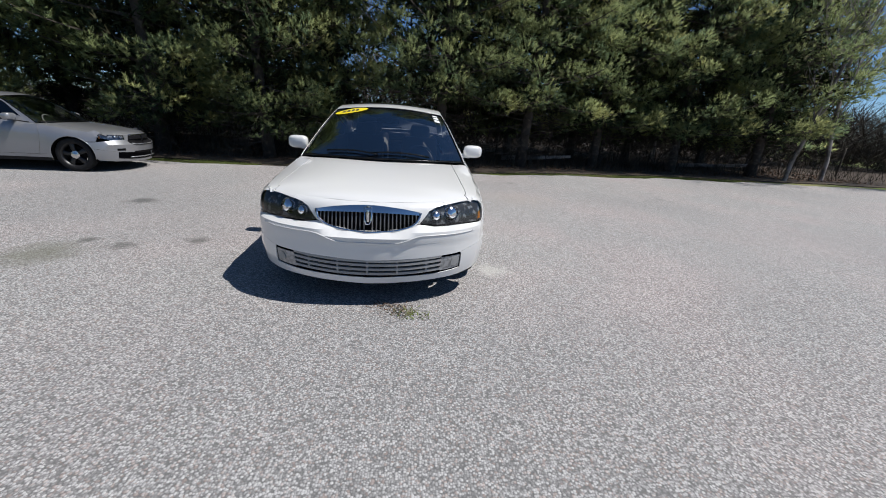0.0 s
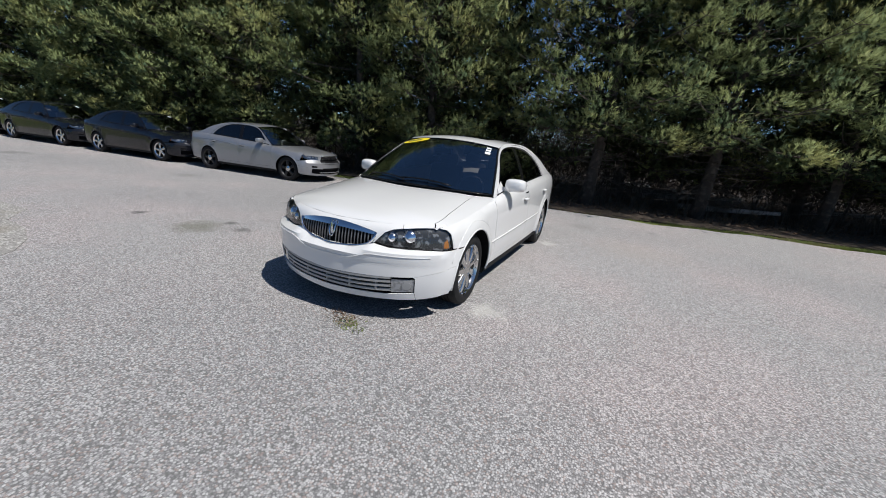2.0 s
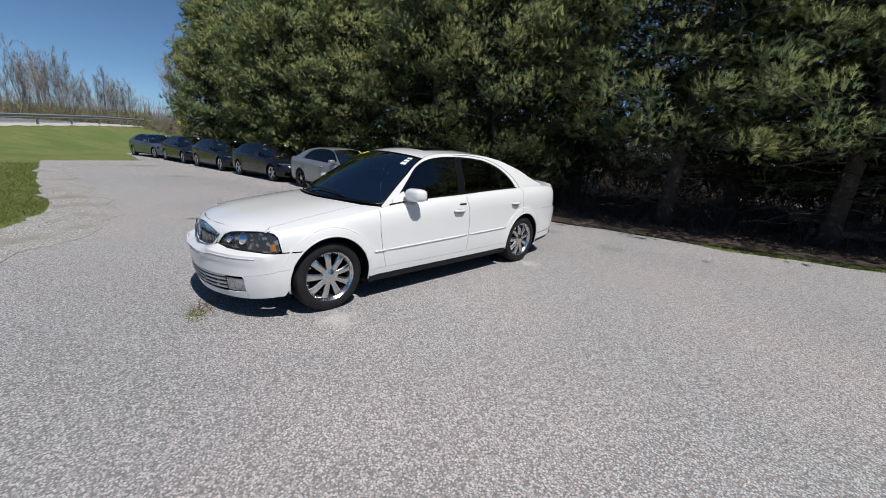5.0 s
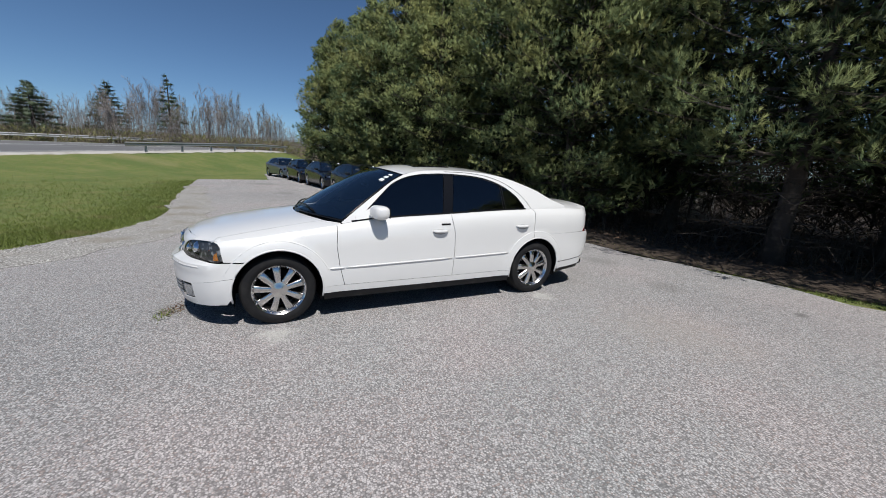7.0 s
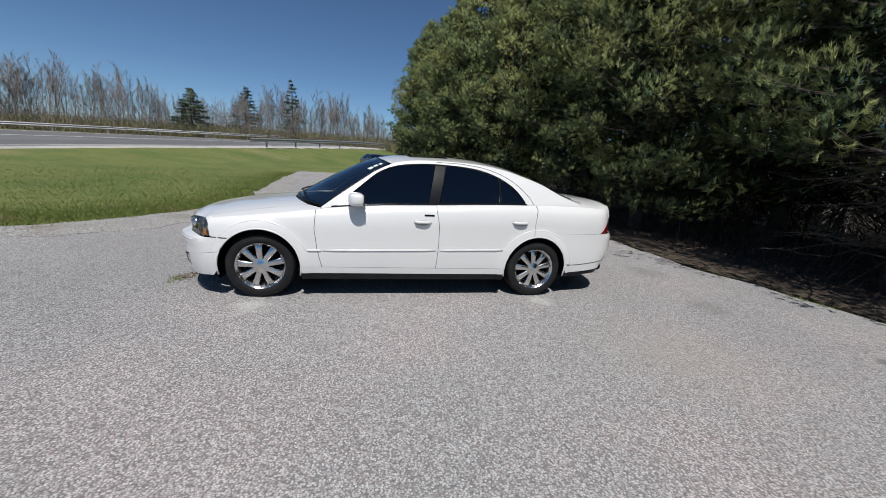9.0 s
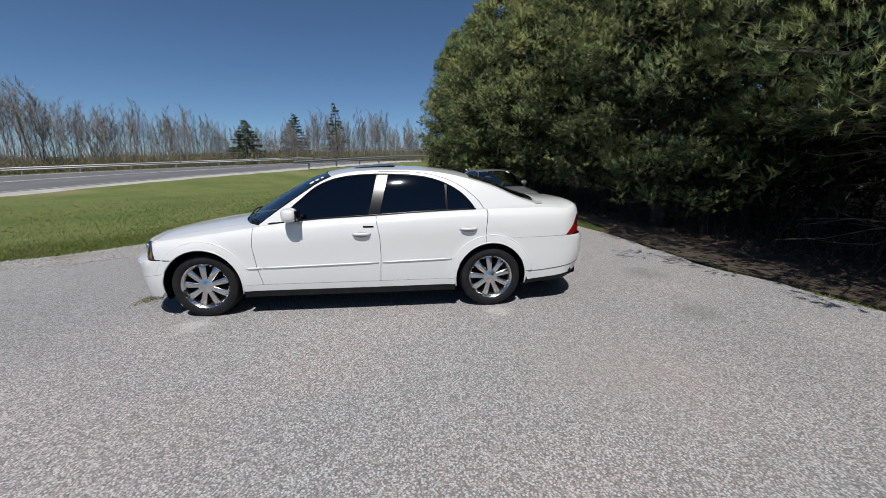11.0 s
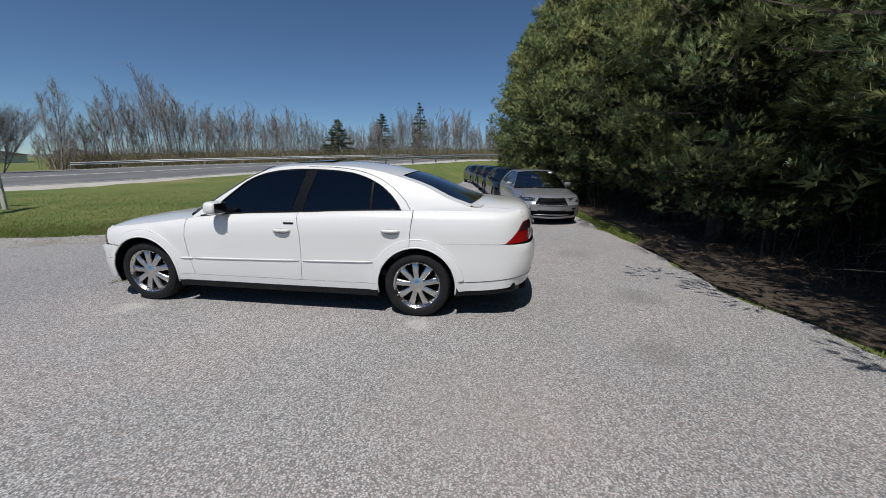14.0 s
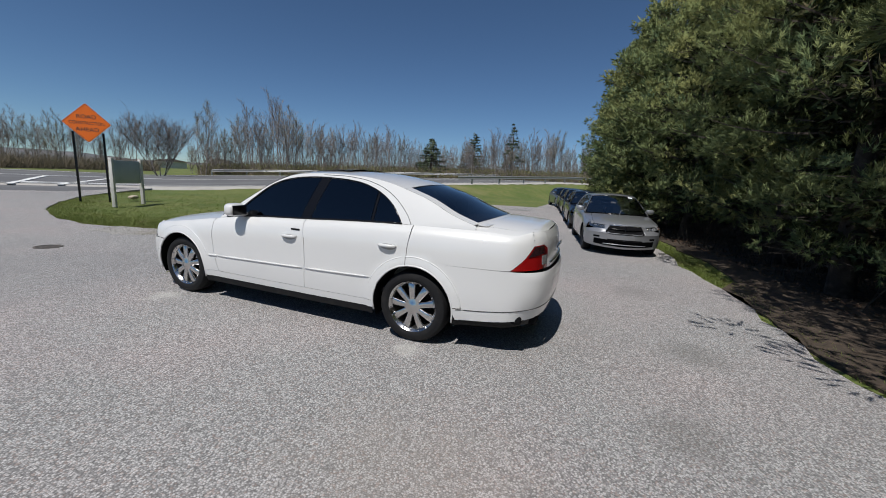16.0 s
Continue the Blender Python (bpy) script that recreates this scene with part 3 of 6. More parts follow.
def saloon(name, label, paint, style, warp, wheels, step, detail, at):
    """A four-door saloon built panel by panel."""
    car = thing(name, label, "car")
    sh = Shell(warp)
    c = warp(*sh.centre)
    P = M[paint]
    T = 0.006

    def sheet(n, outlines, mapping, mat, parent=car, thick=T, lab="", st=None):
        return part(n, patch(outlines, mapping, st or step, thick, c), mat, parent, lab, smooth=True)

    def both(n, outlines, mapping, mat, thick=T, lab="", st=None):
        o = sheet(n, outlines, mapping, mat, thick=thick, lab=lab, st=st)
        mirrored(o, car)
        return o
    sy, sn, stl = sh.s_y, sh.s_nose, sh.s_tail
    F, R, AR = (0.0, 0.325), (2.909, 0.325), 0.382
    g = 0.0025

    def yz(pts):
        return [(sy(y), z) for y, z in pts]
    # wings, doors, rear quarters, sills
    lamp_top = [(sn(0.62), 0.754), (sn(0.74), 0.764), (sy(-0.53), 0.770), (sy(-0.475), 0.762), (sy(-0.448), 0.735)] if detail else [(sn(0.50), 0.738), (sn(0.66), 0.745), (sy(-0.47), 0.765)]
    both("wing", [([(sn(0.60), 1.2), (sn(0.60), 0.752)] if detail else [(sn(0.40), 1.2), (sn(0.40), 0.738)]) + lamp_top + yz([(-0.425, 0.615), (-0.40, 0.612)]) + yz(arc(*F, AR, 131.5, 1)) + yz([(0.575, 0.334), (0.53, 0.52), (0.503, 0.72), (0.512, 0.86), (0.515, 0.92), (0.515, 1.1)])], sh.skin, P)
    doors = []
    for n, pts in (("front_door", [(0.575 + 2 * g, 0.334), (0.53 + 2 * g, 0.52), (0.503 + 2 * g, 0.72), (0.512 + 2 * g, 0.86), (0.515 + 2 * g, 0.92), (0.515 + 2 * g, 1.1), (1.722, 1.1), (1.722, 0.95), (1.752, 0.80), (1.758, 0.60), (1.745, 0.334)]),
                   ("rear_door", [(1.745 + 2 * g, 0.334), (1.758 + 2 * g, 0.60), (1.752 + 2 * g, 0.80), (1.722 + 2 * g, 0.95), (1.722 + 2 * g, 1.1), (2.865, 1.1), (2.868, 1.0), (2.848, 0.85), (2.842, 0.704)] + arc(*R, AR, 100, 178.7))):
        doors.append(both(n, [yz(pts)], sh.skin, P))
    quarter = yz([(2.872, 1.1), (2.876, 1.0), (2.853, 0.85), (2.847, 0.706)]) + yz(arc(*R, AR, 99, 9, 16)) + yz(arc(*R, 0.4555, 8, 67.5, 14)) + yz([(3.70, 0.752), (3.745, 0.756), (3.865, 0.862), (3.938, 0.960), (3.938, 1.1)])
    tail_cap = [(stl(0.585), 0.971), (stl(0.502), 0.933), (stl(0.502), 1.1)] if detail else [(sy(3.95), 1.1)]
    both("rear_quarter", [quarter, [(sy(3.938), 0.960)] + tail_cap + [(sy(3.938), 1.1)]], sh.skin, P)
    both("sill", [yz([(0.386, 0.266), (0.386, 0.330), (2.524, 0.330), (2.524, 0.266)])], sh.skin, P)
    both("side_skirt", [yz([(0.39, 0.20), (0.386, 0.262), (2.524, 0.262), (2.52, 0.20)])], sh.skin, M["rubber"])
    # arch lips, and wheel wells whose near-black colour carries the shade inside
    for yc in (0.0, 2.909):
        lip = [sh.side(*p) for p in arc(yc, 0.325, AR, -12, 192, 30)]
        o = tube("arch_lip", [(x - 0.004, y, z) for x, y, z in lip], 0.009, P, car, 6)
        mirrored(o, car)
        if detail:
            flare = [sh.side(*p) for p in arc(yc, 0.325, 0.4565, 6 if yc else 22, 158, 34)]
            o = tube("arch_flare", [(x - 0.004, y, z) for x, y, z in flare], 0.0085, P, car, 6)
            mirrored(o, car)
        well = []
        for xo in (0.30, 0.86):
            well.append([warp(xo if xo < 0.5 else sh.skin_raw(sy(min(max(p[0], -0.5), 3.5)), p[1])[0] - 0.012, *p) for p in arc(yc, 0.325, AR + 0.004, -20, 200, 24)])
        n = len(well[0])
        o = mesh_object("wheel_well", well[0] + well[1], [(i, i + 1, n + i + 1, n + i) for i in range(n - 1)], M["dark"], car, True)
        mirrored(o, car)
    # bonnet and boot lid
    cowl = [(a, 0.225 + 0.31 * a * a) for a in np.linspace(0.80, -0.80, 15)]
    sheet("bonnet", [[(-1.0, -0.731), (1.0, -0.731), (1.0, -0.50), (0.90, -0.46), (0.85, -0.2), (0.81, 0.2)] + cowl + [(-0.81, 0.2), (-0.85, -0.2), (-0.90, -0.46), (-1.0, -0.50)]], sh.top, P)
    arch = [(x, 0.752 - 0.046 * (x / 0.398) ** 2) for x in np.linspace(0.398, -0.398, 17)]
    half_lip = [(0.597, 1.2), (0.597, 0.753), (0.525, 0.741), (0.462, 0.714), (0.422, 0.668), (0.384, 0.626), (0.362, 0.626), (0.393, 0.672)]
    lip = half_lip + arch + [(-x, z) for x, z in half_lip[::-1]] if detail else [(0.397, 1.2), (0.397, 0.738), (-0.397, 0.738), (-0.397, 1.2)]
    sheet("bonnet_lip", [[(sn(x), z) for x, z in lip]], sh.skin, P, st=0.03 if detail else step)
    o = sheet("wing_top", [[(0.906, -0.457), (1.0, -0.495), (1.0, 0.56), (0.97, 0.56), (0.806, 0.425), (0.816, 0.2), (0.857, -0.2)]], sh.top, P)
    mirrored(o, car)
    deck = [(a, 3.545 - 0.17 * a * a) for a in np.linspace(-0.86, 0.86, 13)]
    sheet("boot_lid", [deck + [(0.86, 3.966), (-0.86, 3.966)]], sh.top, P)
    o = sheet("quarter_top", [[(0.866, 3.42), (1.0, 3.30), (1.0, 3.966), (0.866, 3.966)]], sh.top, P)
    mirrored(o, car)
    if detail:
        sheet("deck_underlay", [[(-0.985, 3.24), (0.985, 3.24), (0.985, 3.955), (-0.985, 3.955)]], lambda a, y: tuple(np.array(sh.top(a, y)) - np.array((0, 0, 0.007))), P, thick=0.002)
    if not detail:
        both("lamp_cap", [[(sy(3.862), 0.953), (stl(0.502), 0.953), (stl(0.502), 1.3), (sy(3.952), 1.3)]], sh.skin, P, st=0.03)
    sheet("boot_face", [[(stl(0.50), 0.762), (stl(0.50), 1.2), (stl(-0.50), 1.2), (stl(-0.50), 0.762)]], sh.skin, P)
    # bumpers
    top = [(0.66, 0.600), (0.50, 0.602), (0.388, 0.622), (0.345, 0.616), (0.26, 0.596), (0.12, 0.578), (0.0, 0.574)] if detail else [(0.66, 0.650), (0.505, 0.648), (0.495, 0.736), (0.385, 0.736), (0.462, 0.60), (0.34, 0.567), (0.2, 0.563), (0.0, 0.563)]
    upper = yz([(-0.385, 0.602)]) + yz(arc(*F, AR, 134, 157, 4)) + [(sn(0.69), 0.402), (sn(0.5), 0.392), (0.0, 0.372)]
    left = upper + [(sn(x), z) for x, z in top[::-1]]
    right = [(-a, b) for a, b in left][::-1]
    corner = yz(arc(*F, AR, 157.5, 186, 5)) + [(sy(-0.42), 0.232), (sn(0.72), 0.205), (sn(0.705), 0.268), (sn(0.700), 0.385), (sn(0.69), 0.4005)]
    low = [(sn(-0.718), 0.205), (sn(-0.703), 0.266), (sn(-0.5), 0.245), (0.0, 0.230), (sn(0.5), 0.245), (sn(0.703), 0.266), (sn(0.718), 0.205), (0.0, 0.178)]
    sheet("front_bumper", [left, right, corner, [(-a, b) for a, b in corner][::-1], low], sh.skin, P)
    # black sheet that gives the bumper openings their inner shade by colour
    sheet("bumper_backing", [[(sn(-0.72), 0.20), (sn(0.72), 0.20), (sn(0.72), 0.62), (sn(-0.72), 0.62)]], lambda s, z: warp(*(np.array(sh.skin_raw(s, z)) + np.array((0, 0.05, 0)))), M["dark"], thick=0.0)
    rb = yz([(3.70, 0.748)]) + yz(arc(*R, 0.4585, 66.5, 7, 14)) + yz(arc(*R, AR, 8, 2, 4)) + yz([(3.32, 0.280), (3.6, 0.300), (3.8, 0.322)]) + [(stl(0.5), 0.345)]
    rear = rb + [(stl(-0.5), 0.345)] + [(2 * sh.S - a, b) for a, b in rb[::-1][1:]]
    sheet("rear_bumper", [rear], sh.skin, P)
    half = [(sy(3.28), 0.225), (sy(3.29), 0.31), (sy(3.6), 0.33), (sy(3.8), 0.35), (stl(0.5), 0.375)]
    under = [(sy(3.8), 0.262), (stl(0.5), 0.285)]
    sheet("rear_valance", [half + [(2 * sh.S - a, b) for a, b in half[::-1]] + [(2 * sh.S - a, b) for a, b in under] + under[::-1]], lambda s, z: sh.inside(s, z, 0.018), M["trim"])
    # cabin shell: pillars, roof, glass
    rails = [(y, z) for y, z in smooth_table(sh.rail, 60)]
    win = smooth_table(WINDOW, 50)
    frame_side = rails + [(3.42, 1.045), (2.80, belt_line(sh, 2.8) - 0.004), (2.738, belt_line(sh, 2.738))] + win[::-1] + [(0.735, 0.943), (0.58, 0.918)]
    both("side_frame", [frame_side], sh.glasshouse, P)
    for n, y0, y1, l0, l1, mat in (("front_door_glass", 0.74, 1.635, 0.0, 0.09, "tint"), ("centre_pillar", 1.64, 1.755, 0.09, 0.09, "trim"), ("rear_door_glass", 1.76, 2.43, 0.09, 0.0, "tint"), ("quarter_divider", 2.435, 2.458, 0.0, 0.0, "trim"), ("quarter_glass", 2.463, 2.735, 0.0, 0.0, "tint")):
        both(n, [window_piece(sh, y0, y1, l0, l1)], lambda y, z: warp(*(np.array(sh.glasshouse_raw(y, z)) - np.array((0.005, 0, 0)))), M[mat], thick=0.003, lab="dark tinted glass" if mat == "tint" else "")
    seal = [sh.glasshouse(y, belt_line(sh, y) + 0.002) for y in np.linspace(0.66, 2.75, 24)]
    o = tube("window_seal", [(x + 0.004, y, z) for x, y, z in seal], 0.010, M["trim"], car, 5)
    mirrored(o, car)
    tops = [sh.glasshouse(y, z + 0.004) for y, z in win]
    o = tube("window_trim", [(x + 0.001, y, z) for x, y, z in tops], 0.006, M["trim"], car, 5)
    mirrored(o, car)
    cut = [sh.glasshouse(y, z) for y, z in smooth_table([(1.74, 1.436), (1.95, 1.436), (2.2, 1.418), (2.42, 1.368), (2.6, 1.285), (2.73, 1.185), (2.82, 1.085), (2.84, 1.05)], 24)]
    o = tube("door_seam", [(x + 0.001, y, z) for x, y, z in cut], 0.0028, M["gap"], car, 4)
    mirrored(o, car)
    af = np.linspace(-1, 1, 13)
    sheet("roof", [[(a, 1.30 - 0.105 * (1 - a * a)) for a in af] + [(a, 2.70 + 0.05 * (1 - a * a)) for a in af[::-1]]], sh.roof, P)
    sheet("windscreen", [[(-0.985, 0.02), (0.985, 0.02), (0.985, 0.935), (-0.985, 0.935)]], sh.windscreen, M["glass"], thick=0.0, lab="clear windscreen reflecting the trees", st=0.09)
    sheet("roof_header", [[(-1.0, 0.930), (1.0, 0.930), (1.0, 1.01), (-1.0, 1.01)]], lambda a, b: tuple(np.array(sh.windscreen(a, b)) + np.array((0, 0, 0.003))), P, st=0.05)
    sheet("rear_window", [[(-0.88, 0.03), (0.88, 0.03), (0.90, 0.97), (-0.90, 0.97)]], sh.backlight, M["tint"], thick=0.0, lab="dark tinted rear window", st=0.09)
    o = sheet("rear_window_surround", [[(0.875, 0.0), (1.0, 0.0), (1.0, 1.0), (0.895, 1.0)]], lambda a, b: tuple(np.array(sh.backlight(a, b)) + np.array((0, 0, 0.002))), P, st=0.05)
    mirrored(o, car)
    sheet("rear_shelf", [[(-0.93, 0.955), (0.93, 0.955), (0.92, 1.12), (-0.92, 1.12)]], lambda a, b: tuple(np.array(sh.backlight(a, min(b, 1.12))) - np.array((0, 0, 0.004))), P, st=0.06)
    ws = [sh.windscreen(a, b) for a, b in [(-0.99, b) for b in np.linspace(0, 0.932, 9)] + [(a, 0.932) for a in np.linspace(-0.99, 0.99, 13)[1:]] + [(0.99, b) for b in np.linspace(0.932, 0, 9)[1:]] + [(a, 0.0) for a in np.linspace(0.99, -0.99, 13)[1:-1]]]
    tube("windscreen_seal", ws, 0.010, M["trim"], car, 5, close=True)
    sheet("cowl_grille", [[(a, 0.215 + 0.31 * a * a) for a in np.linspace(-0.86, 0.86, 13)] + [(a, 0.30 + 0.33 * a * a) for a in np.linspace(0.93, -0.93, 13)]],
          lambda a, y: warp(*(np.array(sh.hull(a, min(y, 0.6))) - np.array((0, 0, 0.018)))), M["trim"])
    # cabin inside
    bm = bmesh.new()
    for cc, ss in (((0, 1.9, 0.40), (1.50, 2.7, 0.06)), ((0, 0.62, 0.80), (1.46, 0.30, 0.20)), ((0, 3.22, 0.95), (1.2, 0.42, 0.06))):
        add_box(bm, warp(*cc), ss, bevel=0.02)
    part("cabin_tub", bm, M["cabin"], car, "dark dashboard and floor", smooth=True)
    for y0, xs in ((1.62, (0.36, -0.36)), (2.55, (0.36, -0.36))):
        for xx in xs:
            bm = bmesh.new()
            add_box(bm, warp(xx, y0, 0.58), (0.50, 0.50, 0.16), bevel=0.05)
            add_box(bm, warp(xx, y0 + 0.27, 0.83), (0.48, 0.14, 0.56), pose(0, 0, 0, -14), bevel=0.05)
            add_box(bm, warp(xx, y0 + 0.36, 1.17), (0.26, 0.10, 0.16), pose(0, 0, 0, -10), bevel=0.04)
            part("seat", bm, M["beige"], car, "dark grey car seat with headrest", smooth=True)
    ring = [warp(0.36 + 0.165 * math.cos(t), 1.06 + 0.165 * math.sin(t) * 0.5, 0.90 + 0.165 * math.sin(t) * 0.86) for t in np.linspace(0, 2 * math.pi, 28)[:-1]]
    tube("steering_wheel", ring, 0.014, M["beige"], car, 6, close=True)
    box("mirror_inside", warp(0, 1.02, 1.30), (0.24, 0.03, 0.06), M["trim"], car, bevel=0.01)
    # door mirrors and handles
    bm = bmesh.new()
    bmesh.ops.create_uvsphere(bm, u_segments=20, v_segments=12, radius=1.0)
    for v in bm.verts:
        x, y, z = v.co
        k = lambda q, p: math.copysign(abs(q) ** p, q)
        v.co = Vector(warp(0.945 + 0.105 * k(x, 0.6), 0.90 + 0.075 * k(y, 0.7) + 0.02 * x, 1.035 + 0.066 * k(z, 0.62)))
    bmesh.ops.recalc_face_normals(bm, faces=bm.faces)
    o = part("door_mirror", bm, P, car, smooth=True, sharp=80)
    mirrored(o, car)
    o = box("mirror_glass", warp(0.950, 0.978, 1.035), (0.16, 0.012, 0.095), M["trim"], car, bevel=0.004)
    mirrored(o, car)
    o = sheet("mirror_base", [[(0.70, 0.952), (0.70, 0.99), (0.86, 1.06), (0.90, 0.955)]], lambda y, z: warp(*(np.array(sh.glasshouse_raw(y, z)) + np.array((0.012, 0, 0)))), P)
    mirrored(o, car)
    o = box("mirror_arm", warp(0.86, 0.90, 0.985), (0.12, 0.07, 0.045), P, car, bevel=0.015)
    mirrored(o, car)
    for y0, z0 in ((1.575, 0.822), (2.66, 0.850)):
        x = sh.side(y0, z0)[0]
        # the scoop is a shallow bulge; its darker colour replaces the hollow's shade
        bm = bmesh.new()
        bmesh.ops.create_uvsphere(bm, u_segments=20, v_segments=10, radius=1.0)
        for v in bm.verts:
            v.co = Vector((x - 0.004 + 0.010 * v.co.x, warp(0, y0, 0)[1] + 0.088 * v.co.y, warp(0, 0, z0)[2] - 0.004 + 0.030 * v.co.z))
        o = part("handle_cup", bm, M["grey_plastic"] if detail else M["gap"], car, "scoop behind the handle with shade put into its colour", smooth=True)
        mirrored(o, car)
        pts = [(x + dx, warp(0, y0 + dy, 0)[1], warp(0, 0, z0)[2] + 0.008) for dx, dy in ((0.0, -0.088), (0.020, -0.065), (0.028, -0.02), (0.028, 0.03), (0.020, 0.066), (0.0, 0.09))]
        o = tube("door_handle", pts, [0.008, 0.014, 0.015, 0.015, 0.014, 0.008], P, car, 8)
        mirrored(o, car)
    # glass lamps
    if detail:
        lamp = [(sn(0.390), 0.628), (sn(0.427), 0.666), (sn(0.466), 0.711), (sn(0.527), 0.738), (sn(0.62), 0.751), (sn(0.74), 0.761), (sy(-0.53), 0.767), (sy(-0.478), 0.758), (sy(-0.452), 0.73), (sy(-0.434), 0.62), (sy(-0.47), 0.603), (sn(0.70), 0.603), (sn(0.55), 0.607), (sn(0.44), 0.618)]
    else:
        lamp = [(sn(0.510), 0.640), (sn(0.502), 0.734), (sn(0.66), 0.742), (sy(-0.48), 0.755), (sy(-0.44), 0.70), (sn(0.74), 0.640)]
    deep = lambda d: (lambda s, z: sh.inside(s, z, d))
    for side in (1, -1):
        head = sheet("headlamp", [lamp], deep(0.024), M["lamp_dark"] if detail else M["lamp_bright"], thick=0.0, lab="smoked headlamp with clear lens and amber reflector")
        if side < 0:
            m = head
            head = mirrored(m, car)
            bpy.data.objects.remove(m)
        lens = sheet("lens", [lamp], sh.skin, M["lens"], thick=0.0)
        lens.visible_shadow = False
        if side < 0:
            m = lens
            lens = mirrored(m, car)
            bpy.data.objects.remove(m)
        lens.parent = head
        for xx, zz, rr in ((0.520, 0.672, 0.046), (0.645, 0.682, 0.062)) if detail else ((0.57, 0.695, 0.036), (0.67, 0.70, 0.036)):
            p0 = sh.skin_raw(sn(xx), zz)
            bm = lathe([(0.004, 0.03), (rr * 0.5, 0.022), (rr * 0.85, 0.006), (rr, -0.012), (rr + 0.005, -0.012), (rr + 0.005, 0.0)], 20, "Z")
            bmesh.ops.transform(bm, matrix=Matrix.Translation(warp(side * (p0[0] - 0.010), p0[1] + 0.018, p0[2])) @ pose(0, 0, 0, 90, 0, side * 14), verts=bm.verts)
            part("reflector", bm, M["lamp"], head, "bright lamp bowl", smooth=True)
        amber = [(sy(-0.512), 0.622), (sy(-0.505), 0.672), (sy(-0.478), 0.690), (sy(-0.462), 0.622)] if detail else [(sy(-0.50), 0.67), (sy(-0.50), 0.73), (sy(-0.47), 0.735), (sy(-0.46), 0.69)]
        am = sheet("amber_reflector", [amber], deep(0.012), M["amber"], thick=0.0)
        if side < 0:
            m = am
            am = mirrored(m, car)
            bpy.data.objects.remove(m)
        am.parent = head
        tail = [(sy(3.752), 0.757), (sy(3.87), 0.86), (sy(3.945), 0.958), (stl(0.585), 0.968), (stl(0.505), 0.930), (stl(0.505), 0.765)] if detail else [(sy(3.80), 0.80), (sy(3.86), 0.95), (stl(0.505), 0.95), (stl(0.505), 0.80)]
        tl = sheet("tail_lamp", [tail], sh.skin, M["red"], lab="red tail lamp")
        if side < 0:
            m = tl
            tl = mirrored(m, car)
            bpy.data.objects.remove(m)
        white = [(stl(0.615), 0.80), (stl(0.62), 0.88), (stl(0.53), 0.88), (stl(0.525), 0.80)]
        wl = sheet("reversing_lamp", [white], lambda s, z: warp(*(np.array(sh.skin_raw(s, z)) * np.array((1.004, 1.0012, 1)))), M["lens_grey"], thick=0.003)
        if detail:
            dusk = sheet("smoked_lens", [[(sy(3.885), 0.868), (sy(3.948), 0.954), (stl(0.59), 0.964), (stl(0.56), 0.90)]], lambda s, z: warp(*(np.array(sh.skin_raw(s, z)) * np.array((1.003, 1.0010, 1)))), M["smoked"], thick=0.002)
            if side < 0:
                m = dusk
                dusk = mirrored(m, car)
                bpy.data.objects.remove(m)
            dusk.parent = tl
        if side < 0:
            m = wl
            wl = mirrored(m, car)
            bpy.data.objects.remove(m)
        wl.parent = tl
    # wheels
    for yy, side in ((0, 1), (0, -1), (wheels["base"], 1), (wheels["base"], -1)):
        wheel(car, (side * wheels["track"], yy, wheels["r"] - 0.004), style, wheels["r"], side)
    bm = bmesh.new()
    # the last two boxes are unseen blocks added to stop sun leaking through
    for cc, ss in (((0, -0.13, 0.285), (1.22, 1.14, 0.10)), ((0, 1.45, 0.255), (1.66, 2.06, 0.09)), ((0, 3.22, 0.305), (1.22, 1.50, 0.10)), ((0, 3.58, 0.33), (1.52, 0.56, 0.09)), ((0, 3.45, 0.66), (1.44, 0.82, 0.60)), ((0, -0.12, 0.55), (1.1, 0.90, 0.34))):
        add_box(bm, warp(*cc), ss, bevel=0.03)
    part("underbody", bm, M["dark"], car, "dark underside with unseen inner blocks that keep sunlight out", smooth=True)
    return car, sh, both, sheet


def straight(x, y, z):
    return Vector((x, y, z))


def long_saloon(x, y, z):
    """A longer, taller car from the same form."""
    yy = np.interp(y, [-0.88, -0.4, 0.0, 2.909, 4.08], [-0.97, -0.42, 0.0, 3.05, 4.11])
    return Vector((x * 1.025, float(yy), z * 1.035 + 0.012))


